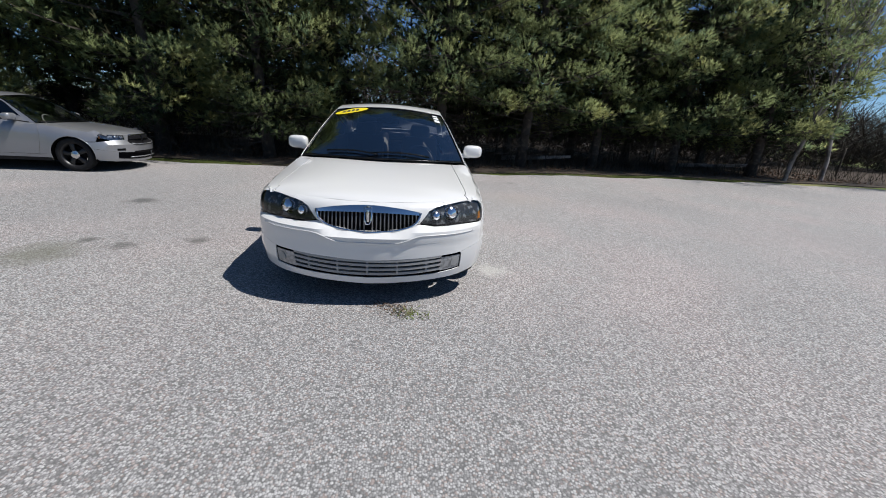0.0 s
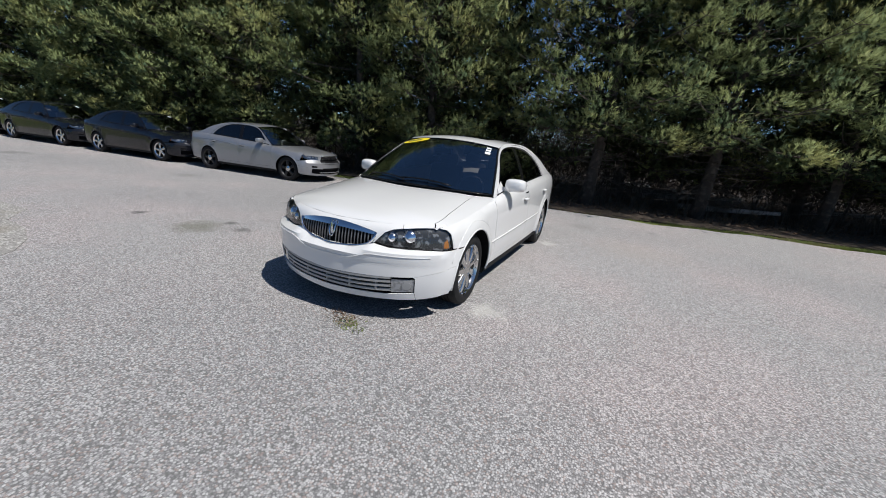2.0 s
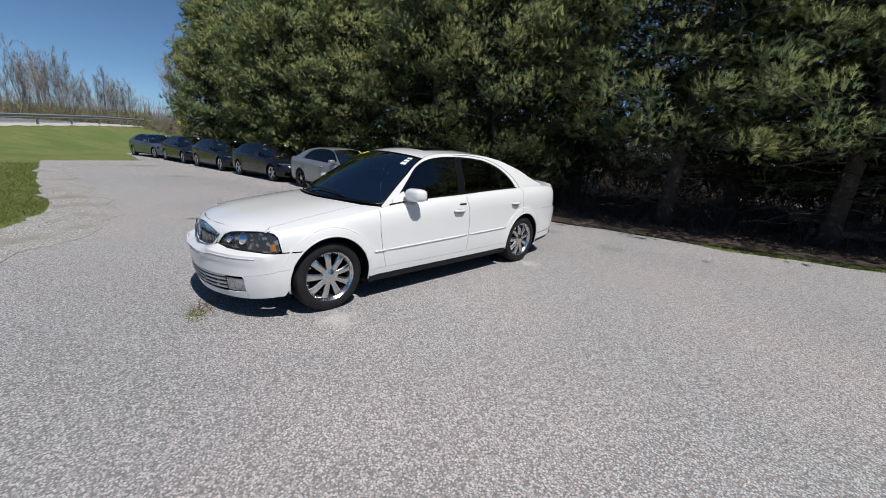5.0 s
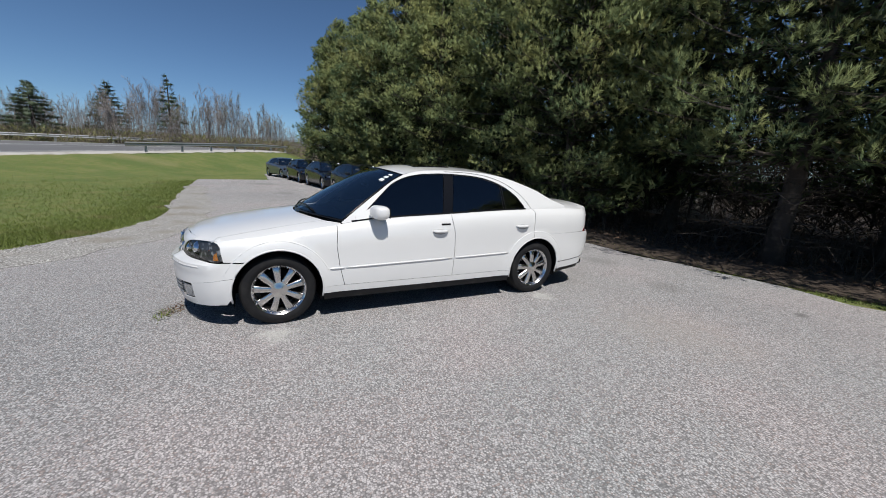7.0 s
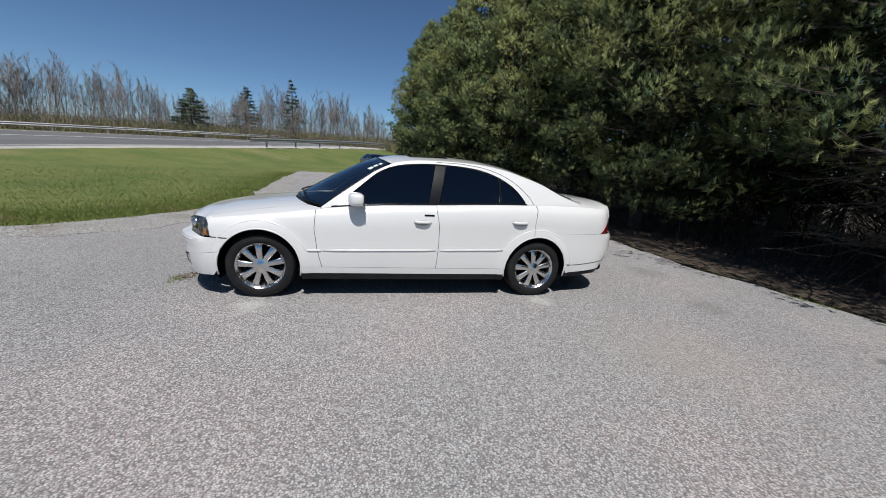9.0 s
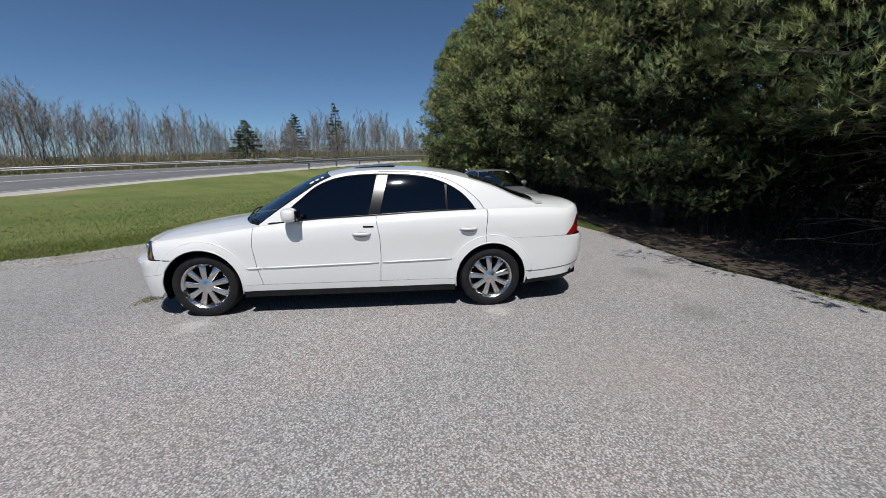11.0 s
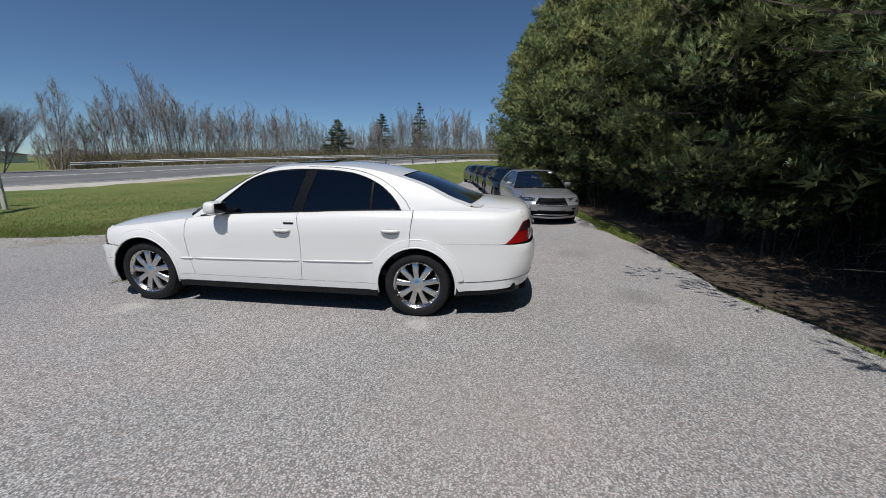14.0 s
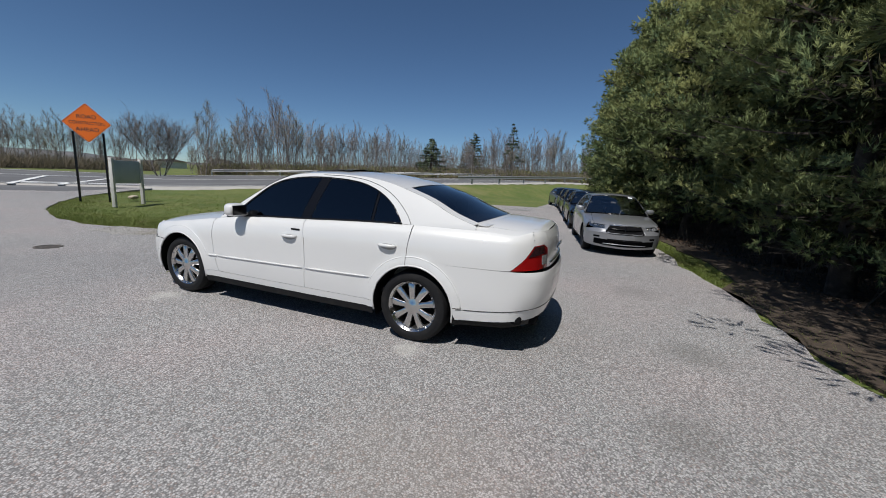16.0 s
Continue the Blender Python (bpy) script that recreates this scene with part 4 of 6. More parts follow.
def white_saloon():
    car, sh, both, sheet = saloon("saloon_car", "pearl white four-door saloon car with chrome wheels on pale chip-seal", "pearl", "chrome", straight, {"base": 2.909, "track": 0.768, "r": 0.328}, 0.045, True, None)
    sn, sy = sh.s_nose, sh.s_y

    def on(x, z, out=0.0):
        p = sh.skin_raw(sn(x), z)
        return Vector((p[0], p[1] - out, p[2]))
    # radiator grille
    edge = smooth_table([(-0.396, 0.706), (-0.388, 0.672), (-0.355, 0.630), (-0.26, 0.590), (-0.12, 0.571), (0.0, 0.566), (0.12, 0.571), (0.26, 0.590), (0.355, 0.630), (0.388, 0.672), (0.396, 0.706)], 44)
    brow = [(x, 0.750 - 0.046 * (x / 0.398) ** 2) for x in np.linspace(0.396, -0.396, 21)]
    grille = thing("grille", "", "")
    grille.parent = car
    back_shape = [(sn(x), z) for x, z in edge + brow[1:-1]]
    sheet("backing", [back_shape], lambda s, z: Vector(sh.skin_raw(s, z)) + Vector((0, 0.035, 0)), M["dark"], grille, 0.0)
    tube("surround", [on(x, z, 0.006) for x, z in edge], 0.011, M["chrome"], grille, 8, label="chrome grille surround")
    sheet("top_bar", [[(sn(x), 0.704 - 0.018 * (x / 0.396) ** 2) for x in np.linspace(-0.390, 0.390, 21)] + [(sn(x), z) for x, z in brow]], lambda s, z: Vector(sh.skin_raw(s, z)) + Vector((0, -0.003, 0.001)), M["chrome"], grille, 0.01, "polished chrome bar over the grille", 0.03)
    for i in range(-12, 13):
        x = i * 0.0300
        if abs(x) < 0.03:
            continue
        zb = interp([(a, b) for a, b in edge], x) + 0.004
        a, b = on(x, zb, -0.008), on(x, 0.706 - 0.018 * (x / 0.396) ** 2, -0.008)
        tube("bar", [a, (a + b) / 2 + Vector((0, -0.004, 0)), b], 0.0055, M["grille_grey"], grille, 5)
    # badge: an upright frame with a pointed star
    ring = [on(x, z, 0.016) for x, z in ((-0.028, 0.740), (-0.024, 0.655), (-0.012, 0.625), (0.012, 0.625), (0.024, 0.655), (0.028, 0.740), (0.0, 0.748))]
    tube("badge", ring, 0.006, M["chrome"], grille, 6, close=True, label="upright chrome badge frame")
    box("badge_post", on(0, 0.684, 0.012), (0.02, 0.012, 0.09), M["chrome"], grille, bevel=0.003)
    # lower intake
    intake = thing("lower_intake", "", "")
    intake.parent = car
    for k, dz in enumerate((0.0, 0.036, 0.072, 0.104)):
        pts = [on(x, 0.262 + dz + 0.022 * (abs(x) / 0.54) ** 2, -0.012) for x in np.linspace(-0.54, 0.54, 21)]
        v, f = [], []
        for p in pts:
            v += [p + Vector((0, -0.012, -0.009)), p + Vector((0, -0.012, 0.009)), p + Vector((0, 0.012, 0.009)), p + Vector((0, 0.012, -0.009))]
        for i in range(len(pts) - 1):
            for j in range(4):
                f.append((4 * i + j, 4 * i + (j + 1) % 4, 4 * i + 4 + (j + 1) % 4, 4 * i + 4 + j))
        mesh_object("slat", v, f, M["grey_plastic"], intake, label="pale grey plastic slat")
    for x in (-0.43, -0.215, 0.0, 0.215, 0.43):
        q = 0.022 * (abs(x) / 0.54) ** 2
        box("upright", (on(x, 0.262 + q, -0.014) + on(x, 0.366 + q, -0.014)) / 2, (0.014, 0.022, 0.115), M["grey_plastic"], intake)
    bezel = [(sn(0.545), 0.262), (sn(0.698), 0.274), (sn(0.694), 0.378), (sn(0.545), 0.374)]
    for side in (1, -1):
        fog = sheet("fog_lamp", [bezel], lambda s, z: Vector(sh.skin_raw(s, z)) + Vector((-0.004, 0.008, 0)), M["lens_grey"], lab="fog lamp behind a grey lens", st=0.03)
        if side < 0:
            m = fog
            fog = mirrored(m, car)
            bpy.data.objects.remove(m)
        disc = [(sn(0.650 + 0.030 * math.cos(t)), 0.324 + 0.032 * math.sin(t)) for t in np.linspace(0, 2 * math.pi, 25)[:-1]]
        glass = sheet("lamp_glass", [disc], lambda s, z: Vector(sh.skin_raw(s, z)) + Vector((0, 0.003, 0)), M["grey_plastic"], thick=0.003, lab="round pale lamp glass", st=0.02)
        if side < 0:
            m = glass
            glass = mirrored(m, car)
            bpy.data.objects.remove(m)
        glass.parent = fog
    # bumper crease, side mouldings, keypad
    for z, x0 in ((0.505, 0.0),):
        crease = [sh.skin_raw(sn(x), 0.505 + 0.055 * sstep(0.18, 0.40, abs(x))) for x in np.linspace(-0.78, 0.78, 41)]
        tube("bumper_crease", [Vector(p) + Vector((0, -0.001, 0)) for p in crease], 0.004, M["pearl"], car, 5)
    for y0, y1 in ((0.44, 0.575), (0.59, 1.735), (1.775, 2.49)):
        pts = [sh.side(y, 0.505 + 0.022 * (y - 0.44)) for y in np.linspace(y0, y1, 10)]
        o = tube("side_moulding", [p + Vector((0.004, 0, 0)) for p in pts], [0.005] + [0.0085] * 8 + [0.005], M["pearl"], car, 6)
        mirrored(o, car)
    p = sh.side(1.645, 0.90)
    box("door_keypad", p + Vector((0.003, 0, 0)), (0.008, 0.105, 0.018), M["trim"], car, bevel=0.003, label="small dark keypad on the door")
    # bumper groove at the back: a dark tube painted as the crease's shade
    pts = [sh.skin(s, 0.375 + 0.065 * sstep(sy(3.3), sh.s_tail(0.5), s if s < sh.S else 2 * sh.S - s)) for s in np.linspace(sy(3.32), 2 * sh.S - sy(3.32), 50)]
    tube("rear_groove", pts, 0.004, M["gap"], car, 5)
    # sunroof, wipers, stickers
    af = np.linspace(-0.62, 0.62, 9)
    sheet("sunroof", [[(a, 1.50 - 0.02 * (1 - a * a)) for a in af] + [(a, 1.90) for a in af[::-1]]], lambda a, y: sh.roof(a, y) + Vector((0, 0, 0.006 + 0.012 * (y - 1.50) / 0.40)), M["tint"], lab="dark glass sunroof tilted open")
    sheet("sunroof_seal", [[(a * 1.03, 1.485 - 0.02 * (1 - a * a)) for a in af] + [(a * 1.03, 1.91) for a in af[::-1]]], lambda a, y: sh.roof(a, y) + Vector((0, 0, 0.003)), M["trim"])
    for a0, a1 in ((0.55, -0.12), (-0.05, -0.68)):
        pts = [sh.windscreen(a0 + (a1 - a0) * t, 0.035 + 0.11 * t * (1 - t) + 0.02 * t) + Vector((0, -0.012, 0.016)) for t in np.linspace(0, 1, 8)]
        tube("wiper", pts, 0.008, M["trim"], car, 5, label="black wiper blade")
    oval = [(-0.66 + 0.28 * math.cos(t), 0.828 + 0.070 * math.sin(t) + 0.050 * math.cos(t)) for t in np.linspace(0, 2 * math.pi, 30)[:-1]]
    st = sheet("price_sticker", [oval], lambda a, b: sh.windscreen(a, b) + Vector((0, -0.006, 0.006)), M["yellow"], thick=0.0, lab="yellow oval sticker with dark figures", st=0.06)
    for k in range(4):
        a0 = -0.81 + 0.075 * k
        z0 = 0.828 + 0.17 * (a0 + 0.66)
        o = sheet("figure", [[(a0, z0 - 0.028), (a0 + 0.05, z0 - 0.022), (a0 + 0.05, z0 + 0.034), (a0, z0 + 0.028)]], lambda a, b: sh.windscreen(a, b) + Vector((0, -0.009, 0.009)), M["ink"], thick=0.0)
        o.parent = st
    for b0, hh in ((0.835, 0.035), (0.765, 0.045), (0.695, 0.05)):
        sheet("label", [[(0.80, b0), (0.885, b0), (0.885, b0 + hh), (0.80, b0 + hh)]], lambda a, b: sh.windscreen(a, b) + Vector((0, -0.006, 0.006)), M["paper"], thick=0.0, lab="white paper label on the windscreen")
    box("mirror_tag", (0.02, 1.00, 1.235), (0.26, 0.004, 0.016), M["grey_plastic"], car)
    box("rear_badge", (0, 4.045, 0.90), (0.5, 0.01, 0.03), M["chrome"], car, bevel=0.003)
    tube("rear_plate_bar", [sh.skin(s, 0.80) + Vector((0, 0.006, 0)) for s in np.linspace(sh.s_tail(0.46), sh.s_tail(-0.46), 12)], 0.012, M["chrome"], car, 6)
    return car


def muscle_saloon(name, label, paint, style, at):
    car, sh, both, sheet = saloon(name, label, paint, style, long_saloon, {"base": 3.05, "track": 0.80, "r": 0.358}, 0.10, False, None)
    sn = sh.s_nose
    face = [(sn(x), z) for x, z in ((-0.455, 0.59), (-0.40, 0.725), (-0.37, 0.735), (0.37, 0.735), (0.40, 0.725), (0.455, 0.59), (0.43, 0.558), (0.34, 0.540), (-0.34, 0.540), (-0.43, 0.558))]
    sheet("grille", [face], lambda s, z: Vector(long_saloon(*sh.skin_raw(s, z))) + Vector((0, -0.006, 0)), M["dark"], lab="black cross-bar grille", st=0.05)
    for a, b in (((-0.42, 0.655), (0.42, 0.655)), ((0.0, 0.59), (0.0, 0.73))):
        pts = [long_saloon(*sh.skin_raw(sn(a[0] + (b[0] - a[0]) * t), a[1] + (b[1] - a[1]) * t)) + Vector((0, -0.016, 0)) for t in np.linspace(0, 1, 9)]
        tube("cross_bar", pts, 0.016, M["trim"], car, 6)
    pts = [long_saloon(*sh.skin_raw(sn(x), 0.742)) + Vector((0, -0.01, 0.0)) for x in np.linspace(-0.385, 0.385, 11)]
    tube("grille_brow", pts, 0.013, M["chrome"] if paint == "silver" else M[paint], car, 6)
    for x0, x1, z0, z1 in ((-0.40, 0.40, 0.375, 0.41), (0.58, 0.71, 0.43, 0.475), (-0.71, -0.58, 0.43, 0.475)):
        sheet("intake", [[(sn(x0), z0), (sn(x1), z0), (sn(x1), z1), (sn(x0), z1)]], lambda s, z: Vector(long_saloon(*sh.skin_raw(s, z))) + Vector((0, -0.006, 0)), M["dark"], st=0.04)
    pts = [long_saloon(*sh.skin_raw(sn(x), 0.285)) + Vector((0, -0.008, 0)) for x in np.linspace(-0.5, 0.5, 13)]
    tube("chin_strip", pts, 0.012, M[paint], car, 6)
    # body-side crease swelling over the rear wheels
    pts = [sh.side(y, 0.80 + 0.10 * sstep(1.2, 2.9, y)) for y in np.linspace(1.9, 3.5, 12)]
    o = tube("side_crease", [p + Vector((-0.001, 0, 0)) for p in pts], 0.006, M[paint], car, 5)
    mirrored(o, car)
    sheet("paper_label", [[(0.60, 0.80), (0.80, 0.80), (0.80, 0.92), (0.60, 0.92)]], lambda a, b: sh.windscreen(a, b) + Vector((0, -0.006, 0.006)), M["paper"], thick=0.0)
    car.matrix_world = at
    return car


white_saloon()
# the parked row: noses to the east, along the edge of the pines
ROW_TURN = 7.5
ROW_SIZE = 0.86


def row_pose(i, dx=0.0, dy=0.0, turn=0.0):
    c, s = math.cos(radians(ROW_TURN)), math.sin(radians(ROW_TURN))
    lag = 4.5 * i + dx
    return pose(-6.05 - lag * c, 4.94 - lag * s + dy, 0, 0, 0, 90 + ROW_TURN + turn) @ Matrix.Diagonal((ROW_SIZE, ROW_SIZE, ROW_SIZE, 1))


muscle_saloon("parked_car", "silver four-door saloon car with black steel wheels beside the pines", "silver", "steel", row_pose(0)).update_tag()
black = muscle_saloon("parked_car", "glossy black saloon car with bright alloy wheels beside the pines", "black_paint", "alloy", row_pose(1))
black["group"] = "black cars parked in the row"
for i in (2, 3):
    copy_thing(black, pose(0, 0, 0)).matrix_world = row_pose(i, 0.03 * i, 0.04 * i)
muscle_saloon("parked_car", "dark blue-grey four-door saloon car at the end of the row", "bluegrey", "alloy", row_pose(4, 0.1, 0.1, 8))


# ---- ground ----
ROAD_A, ROAD_B = Vector((-47, 0)), Vector((-12.5, -19.6))
ROAD_E = (ROAD_B - ROAD_A).normalized()
ROAD_N = Vector((ROAD_E.y, -ROAD_E.x))


def road_height(u):
    return interp([(-60, 2.8), (0, 1.85), (14, 1.25), (26, 0.72), (34, 0.30), (39.7, 0.06), (60, 0.0), (120, 0.0)], u)


def road_width(u):
    return interp([(-60, 10), (0, 10), (14, 19), (28, 25), (60, 30), (120, 34)], u)


def land(x, y):
    """Height of the land: flat round the car park, banked up to the main road."""
    p = Vector((x, y)) - ROAD_A
    u, d = p.dot(ROAD_E), p.dot(ROAD_N)
    h = road_height(u)
    z = h * sstep(-7.5, 0.0, d)
    if d < 0.5:
        z -= 0.10 * sstep(31, 38, u) * sstep(-6.0, -2.5, d)
    if d > 0:
        z = h + 0.004 * min(max(0, d - road_width(u)), 40)
    return z


def graded(lo, hi, fine0, fine1, step, growth=1.35):
    xs = list(np.arange(fine0, fine1 + 1e-6, step))
    d = step
    while xs[-1] < hi:
        d *= growth
        xs.append(min(xs[-1] + d, hi))
    d = step
    while xs[0] > lo:
        d *= growth
        xs.insert(0, max(xs[0] - d, lo))
    return xs


gx, gy = graded(-1500, 1500, -70, 12, 1.4), graded(-1500, 1500, -60, 12, 1.4)
gv = [(x, y, land(x, y) - 0.03) for y in gy for x in gx]
gf = [(j * len(gx) + i, j * len(gx) + i + 1, (j + 1) * len(gx) + i + 1, (j + 1) * len(gx) + i) for j in range(len(gy) - 1) for i in range(len(gx) - 1)]
tagged(mesh_object("ground", gv, gf, M["turf"], smooth=True), "mown green grass with pale dry patches", "grass", kind="structure")


def slab(name, outline, mat, top, thick, label, category, wobble=0.0, seed=3, step=0.5, kind="structure"):
    """A flat sheet of paving with a slightly ragged edge."""
    rng = random.Random(seed)
    pts = []
    for i, p in enumerate(outline):
        q = outline[(i + 1) % len(outline)]
        k = max(1, int(math.hypot(q[0] - p[0], q[1] - p[1]) / step))
        for j in range(k):
            pts.append((p[0] + (q[0] - p[0]) * j / k + rng.gauss(0, wobble), p[1] + (q[1] - p[1]) * j / k + rng.gauss(0, wobble)))
    bm = bmesh.new()
    f = bm.faces.new([bm.verts.new((x, y, top)) for x, y in pts])
    if f.normal.z < 0:
        f.normal_flip()
    bm.normal_update()
    if f.normal.z < 0:
        f.normal_flip()
    ex = bmesh.ops.extrude_face_region(bm, geom=[f])
    for v in [g for g in ex["geom"] if isinstance(g, bmesh.types.BMVert)]:
        v.co.z -= thick
    bmesh.ops.recalc_face_normals(bm, faces=bm.faces)
    bmesh.ops.triangulate(bm, faces=[f for f in bm.faces if len(f.verts) > 4])
    return tagged(part(name, bm, mat), label, category, kind=kind)


EDGE = [(-34, 3.3), (-6.5, 6.0), (-3.2, 6.35), (0.3, 6.55), (2.3, 7.0), (4.6, 7.5), (8, 8.2), (11.3, 8.5), (16, 8.6), (30, 8.8)]


def edge_y(x):
    """Northern edge of the paving, where the grass verge and the pines begin."""
    return interp(EDGE, x)


NORTH = [(x, edge_y(x) + 0.10 * math.sin(1.7 * x) + 0.06 * math.sin(4.1 * x)) for x in np.linspace(24, -29, 100)]
ISLAND = [(-29, 1.1), (-25, 1.05), (-21.3, 1.0), (-20.2, -2.55), (-18.2, -2.52), (-15.2, -2.4), (-12, -2.35), (-9, -2.15), (-7, -1.98), (-5.7, -2.03), (-4.4, -2.42), (-3.6, -2.8), (-2.9, -3.35), (-2.3, -3.9), (-1.85, -4.65), (-1.45, -5.6), (-1.3, -6.5), (-1.4, -7.8), (-2.1, -9.95), (-3.5, -12.35), (-5.5, -14.9), (-9.0, -18.0), (-11.4, -19.9)]
slab("pavement", NORTH + ISLAND + [(-6, -24), (24, -40)], M["pavement"], 0.0, 0.12, "pale sun-bleached chip-seal car park with dark stains", "pavement", 0.035)
# loose gravel thrown against the grass
inner = [(x + 0.02, y) for x, y in ISLAND[5:16]]
outer = [(x + dx, y + dy) for (x, y), (dx, dy) in zip(ISLAND[5:16], [(0, 0.6), (0, 0.8), (0.1, 0.95), (0.3, 1.0), (0.5, 1.0), (0.8, 0.95), (0.9, 0.85), (0.9, 0.7), (0.85, 0.55), (0.75, 0.4), (0.55, 0.2)])]
slab("gravel_margin", inner + outer[::-1], M["gravel"], 0.006, 0.05, "loose grey gravel along the edge of the grass", "gravel", 0.07, 5, 0.35)
rng = random.Random(8)
gv, gf = [], []
for i in range(900):
    k = rng.random() * (len(inner) - 1.001)
    a, t, w = int(k), k - int(k), rng.random() ** 1.5
    x = (inner[a][0] * (1 - t) + inner[a + 1][0] * t) * (1 - w) + (outer[a][0] * (1 - t) + outer[a + 1][0] * t) * w
    y = (inner[a][1] * (1 - t) + inner[a + 1][1] * t) * (1 - w) + (outer[a][1] * (1 - t) + outer[a + 1][1] * t) * w
    r = rng.uniform(0.008, 0.022)
    b = len(gv)
    gv += [(x - r, y - r * 0.7, 0.004), (x + r * 0.9, y - r, 0.004), (x + r, y + r * 0.8, 0.004), (x - r * 0.8, y + r, 0.004), (x + rng.gauss(0, r / 3), y + rng.gauss(0, r / 3), 0.006 + r)]
    gf += [(b, b + 1, b + 4), (b + 1, b + 2, b + 4), (b + 2, b + 3, b + 4), (b + 3, b, b + 4)]
tagged(mesh_object("gravel_stones", gv, gf, M["gravel"]), "scattered loose gravel stones on the paving", "gravel", kind="stuff")
# main road on its bank, with a pale shoulder, lines and a guard rail


def road_strip(name, d0, d1, u0, u1, dz, mat, label, n=70, skirt=0.0):
    """A ribbon along the road; skirt: a bank sloping down from its near edge."""
    v, f = [], []
    k = 3 if skirt else 2
    for i in range(n + 1):
        u = u0 + (u1 - u0) * i / n
        for d in ((d0 - 0.5, d0, d1) if skirt else (d0, d1)):
            drop = skirt if skirt and d < d0 else 0.0
            d = d * road_width(u) / 10 if d > 1 else d
            p = ROAD_A + ROAD_E * u + ROAD_N * d
            v.append((p.x, p.y, road_height(u) + dz - drop))
    for i in range(n):
        for j in range(k - 1):
            f.append((k * i + j, k * i + j + 1, k * i + k + j + 1, k * i + k + j))
    ob = mesh_object(name, v, f, mat)
    if ob.data.polygons[0].normal.z < 0:
        ob.data.flip_normals()
    return tagged(ob, label, "road", kind="structure")


road_strip("road_shoulder", -0.7, 0.3, -60, 120, 0.024, M["concrete"], "pale gravel shoulder of the main road", skirt=0.25)
road_strip("road", 0.0, 10.0, -60, 120, 0.03, M["asphalt"], "grey asphalt main road beyond the grass")
road_strip("road_line", 0.5, 0.65, -60, 120, 0.036, M["line"], "white edge line on the main road")
road_strip("road_line", 4.6, 4.75, -60, 120, 0.036, M["line"], "white centre line on the main road")
road_strip("road_line", 9.2, 9.35, -60, 120, 0.036, M["line"], "white edge line on the main road")
slab("side_road", [(-11.4, -20.3), (-6, -17.5), (3, -24), (30, -44), (20, -60), (0, -32)], M["asphalt"], 0.006, 0.06, "darker asphalt where the drive meets the main road", "road", 0.05, 9, 1.0)
for (x0, y0), (x1, y1), w in (((-5.9, -21.9), (-12.0, -33.0), 0.28), ((-7.6, -21.4), (-16.0, -32.0), 0.28), ((-12.4, -33.6), (-20.0, -31.0), 0.28), ((-7.0, -23.7), (-9.4, -22.8), 0.55), ((-9.4, -22.6), (-11.8, -21.7), 0.5)):
    d = Vector((y0 - y1, x1 - x0)).normalized() * w / 2
    slab("road_marking", [(x0 + d.x, y0 + d.y), (x0 - d.x, y0 - d.y), (x1 - d.x, y1 - d.y), (x1 + d.x, y1 + d.y)], M["line"], 0.106, 0.03, "worn white line painted on the asphalt", "road marking", 0.02, 4, 0.5)


def guard_rail(u0, u1, d):
    rail = thing("guard_rail", "galvanised steel guard rail on posts along the main road", "guard rail")
    us = np.linspace(u0, u1, int((u1 - u0) / 1.9) + 1)
    v, f = [], []
    prof = [(0.0, 0.42), (0.05, 0.47), (0.0, 0.54), (0.0, 0.58), (0.05, 0.65), (0.0, 0.72)]
    for u in us:
        p = ROAD_A + ROAD_E * u + ROAD_N * (d if d < 0 else road_width(u) + d)
        for o, z in prof:
            v.append((p.x - ROAD_N.x * o, p.y - ROAD_N.y * o, road_height(u) + z + 0.02))
    k = len(prof)
    for i in range(len(us) - 1):
        for j in range(k - 1):
            f.append((i * k + j, i * k + j + 1, (i + 1) * k + j + 1, (i + 1) * k + j))
    beam = mesh_object("beam", v, f, M["galvanised"], rail)
    md = beam.modifiers.new("thickness", "SOLIDIFY")
    md.thickness = 0.02
    for u in us[::2]:
        p = ROAD_A + ROAD_E * u + ROAD_N * ((d if d < 0 else road_width(u) + d) + 0.08)
        box("post", (p.x, p.y, road_height(u) + 0.33), (0.12, 0.16, 0.70), M["galvanised"], rail)


guard_rail(-50, 18, -1.3)
guard_rail(-50, 34, 0.6)
# iron cover let into the paving
cover = thing("manhole_cover", "worn round iron cover let into the paving", "manhole cover", at=pose(0.40, -3.96, 0))
bm = lathe([(0.0, 0.003), (0.155, 0.003), (0.158, -0.05)], 32, "Z")
part("lid", bm, M["iron"], cover, smooth=True)
bm = lathe([(0.163, -0.05), (0.163, 0.005), (0.183, 0.005), (0.187, -0.05)], 32, "Z")
part("frame_ring", bm, M["iron"], cover, smooth=True)
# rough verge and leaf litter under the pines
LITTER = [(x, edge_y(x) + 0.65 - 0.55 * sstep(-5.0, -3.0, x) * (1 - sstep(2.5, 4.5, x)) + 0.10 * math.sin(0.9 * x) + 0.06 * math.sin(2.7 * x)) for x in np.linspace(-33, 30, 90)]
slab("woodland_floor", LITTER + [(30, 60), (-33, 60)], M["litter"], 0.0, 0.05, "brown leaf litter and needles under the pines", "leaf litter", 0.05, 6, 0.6)


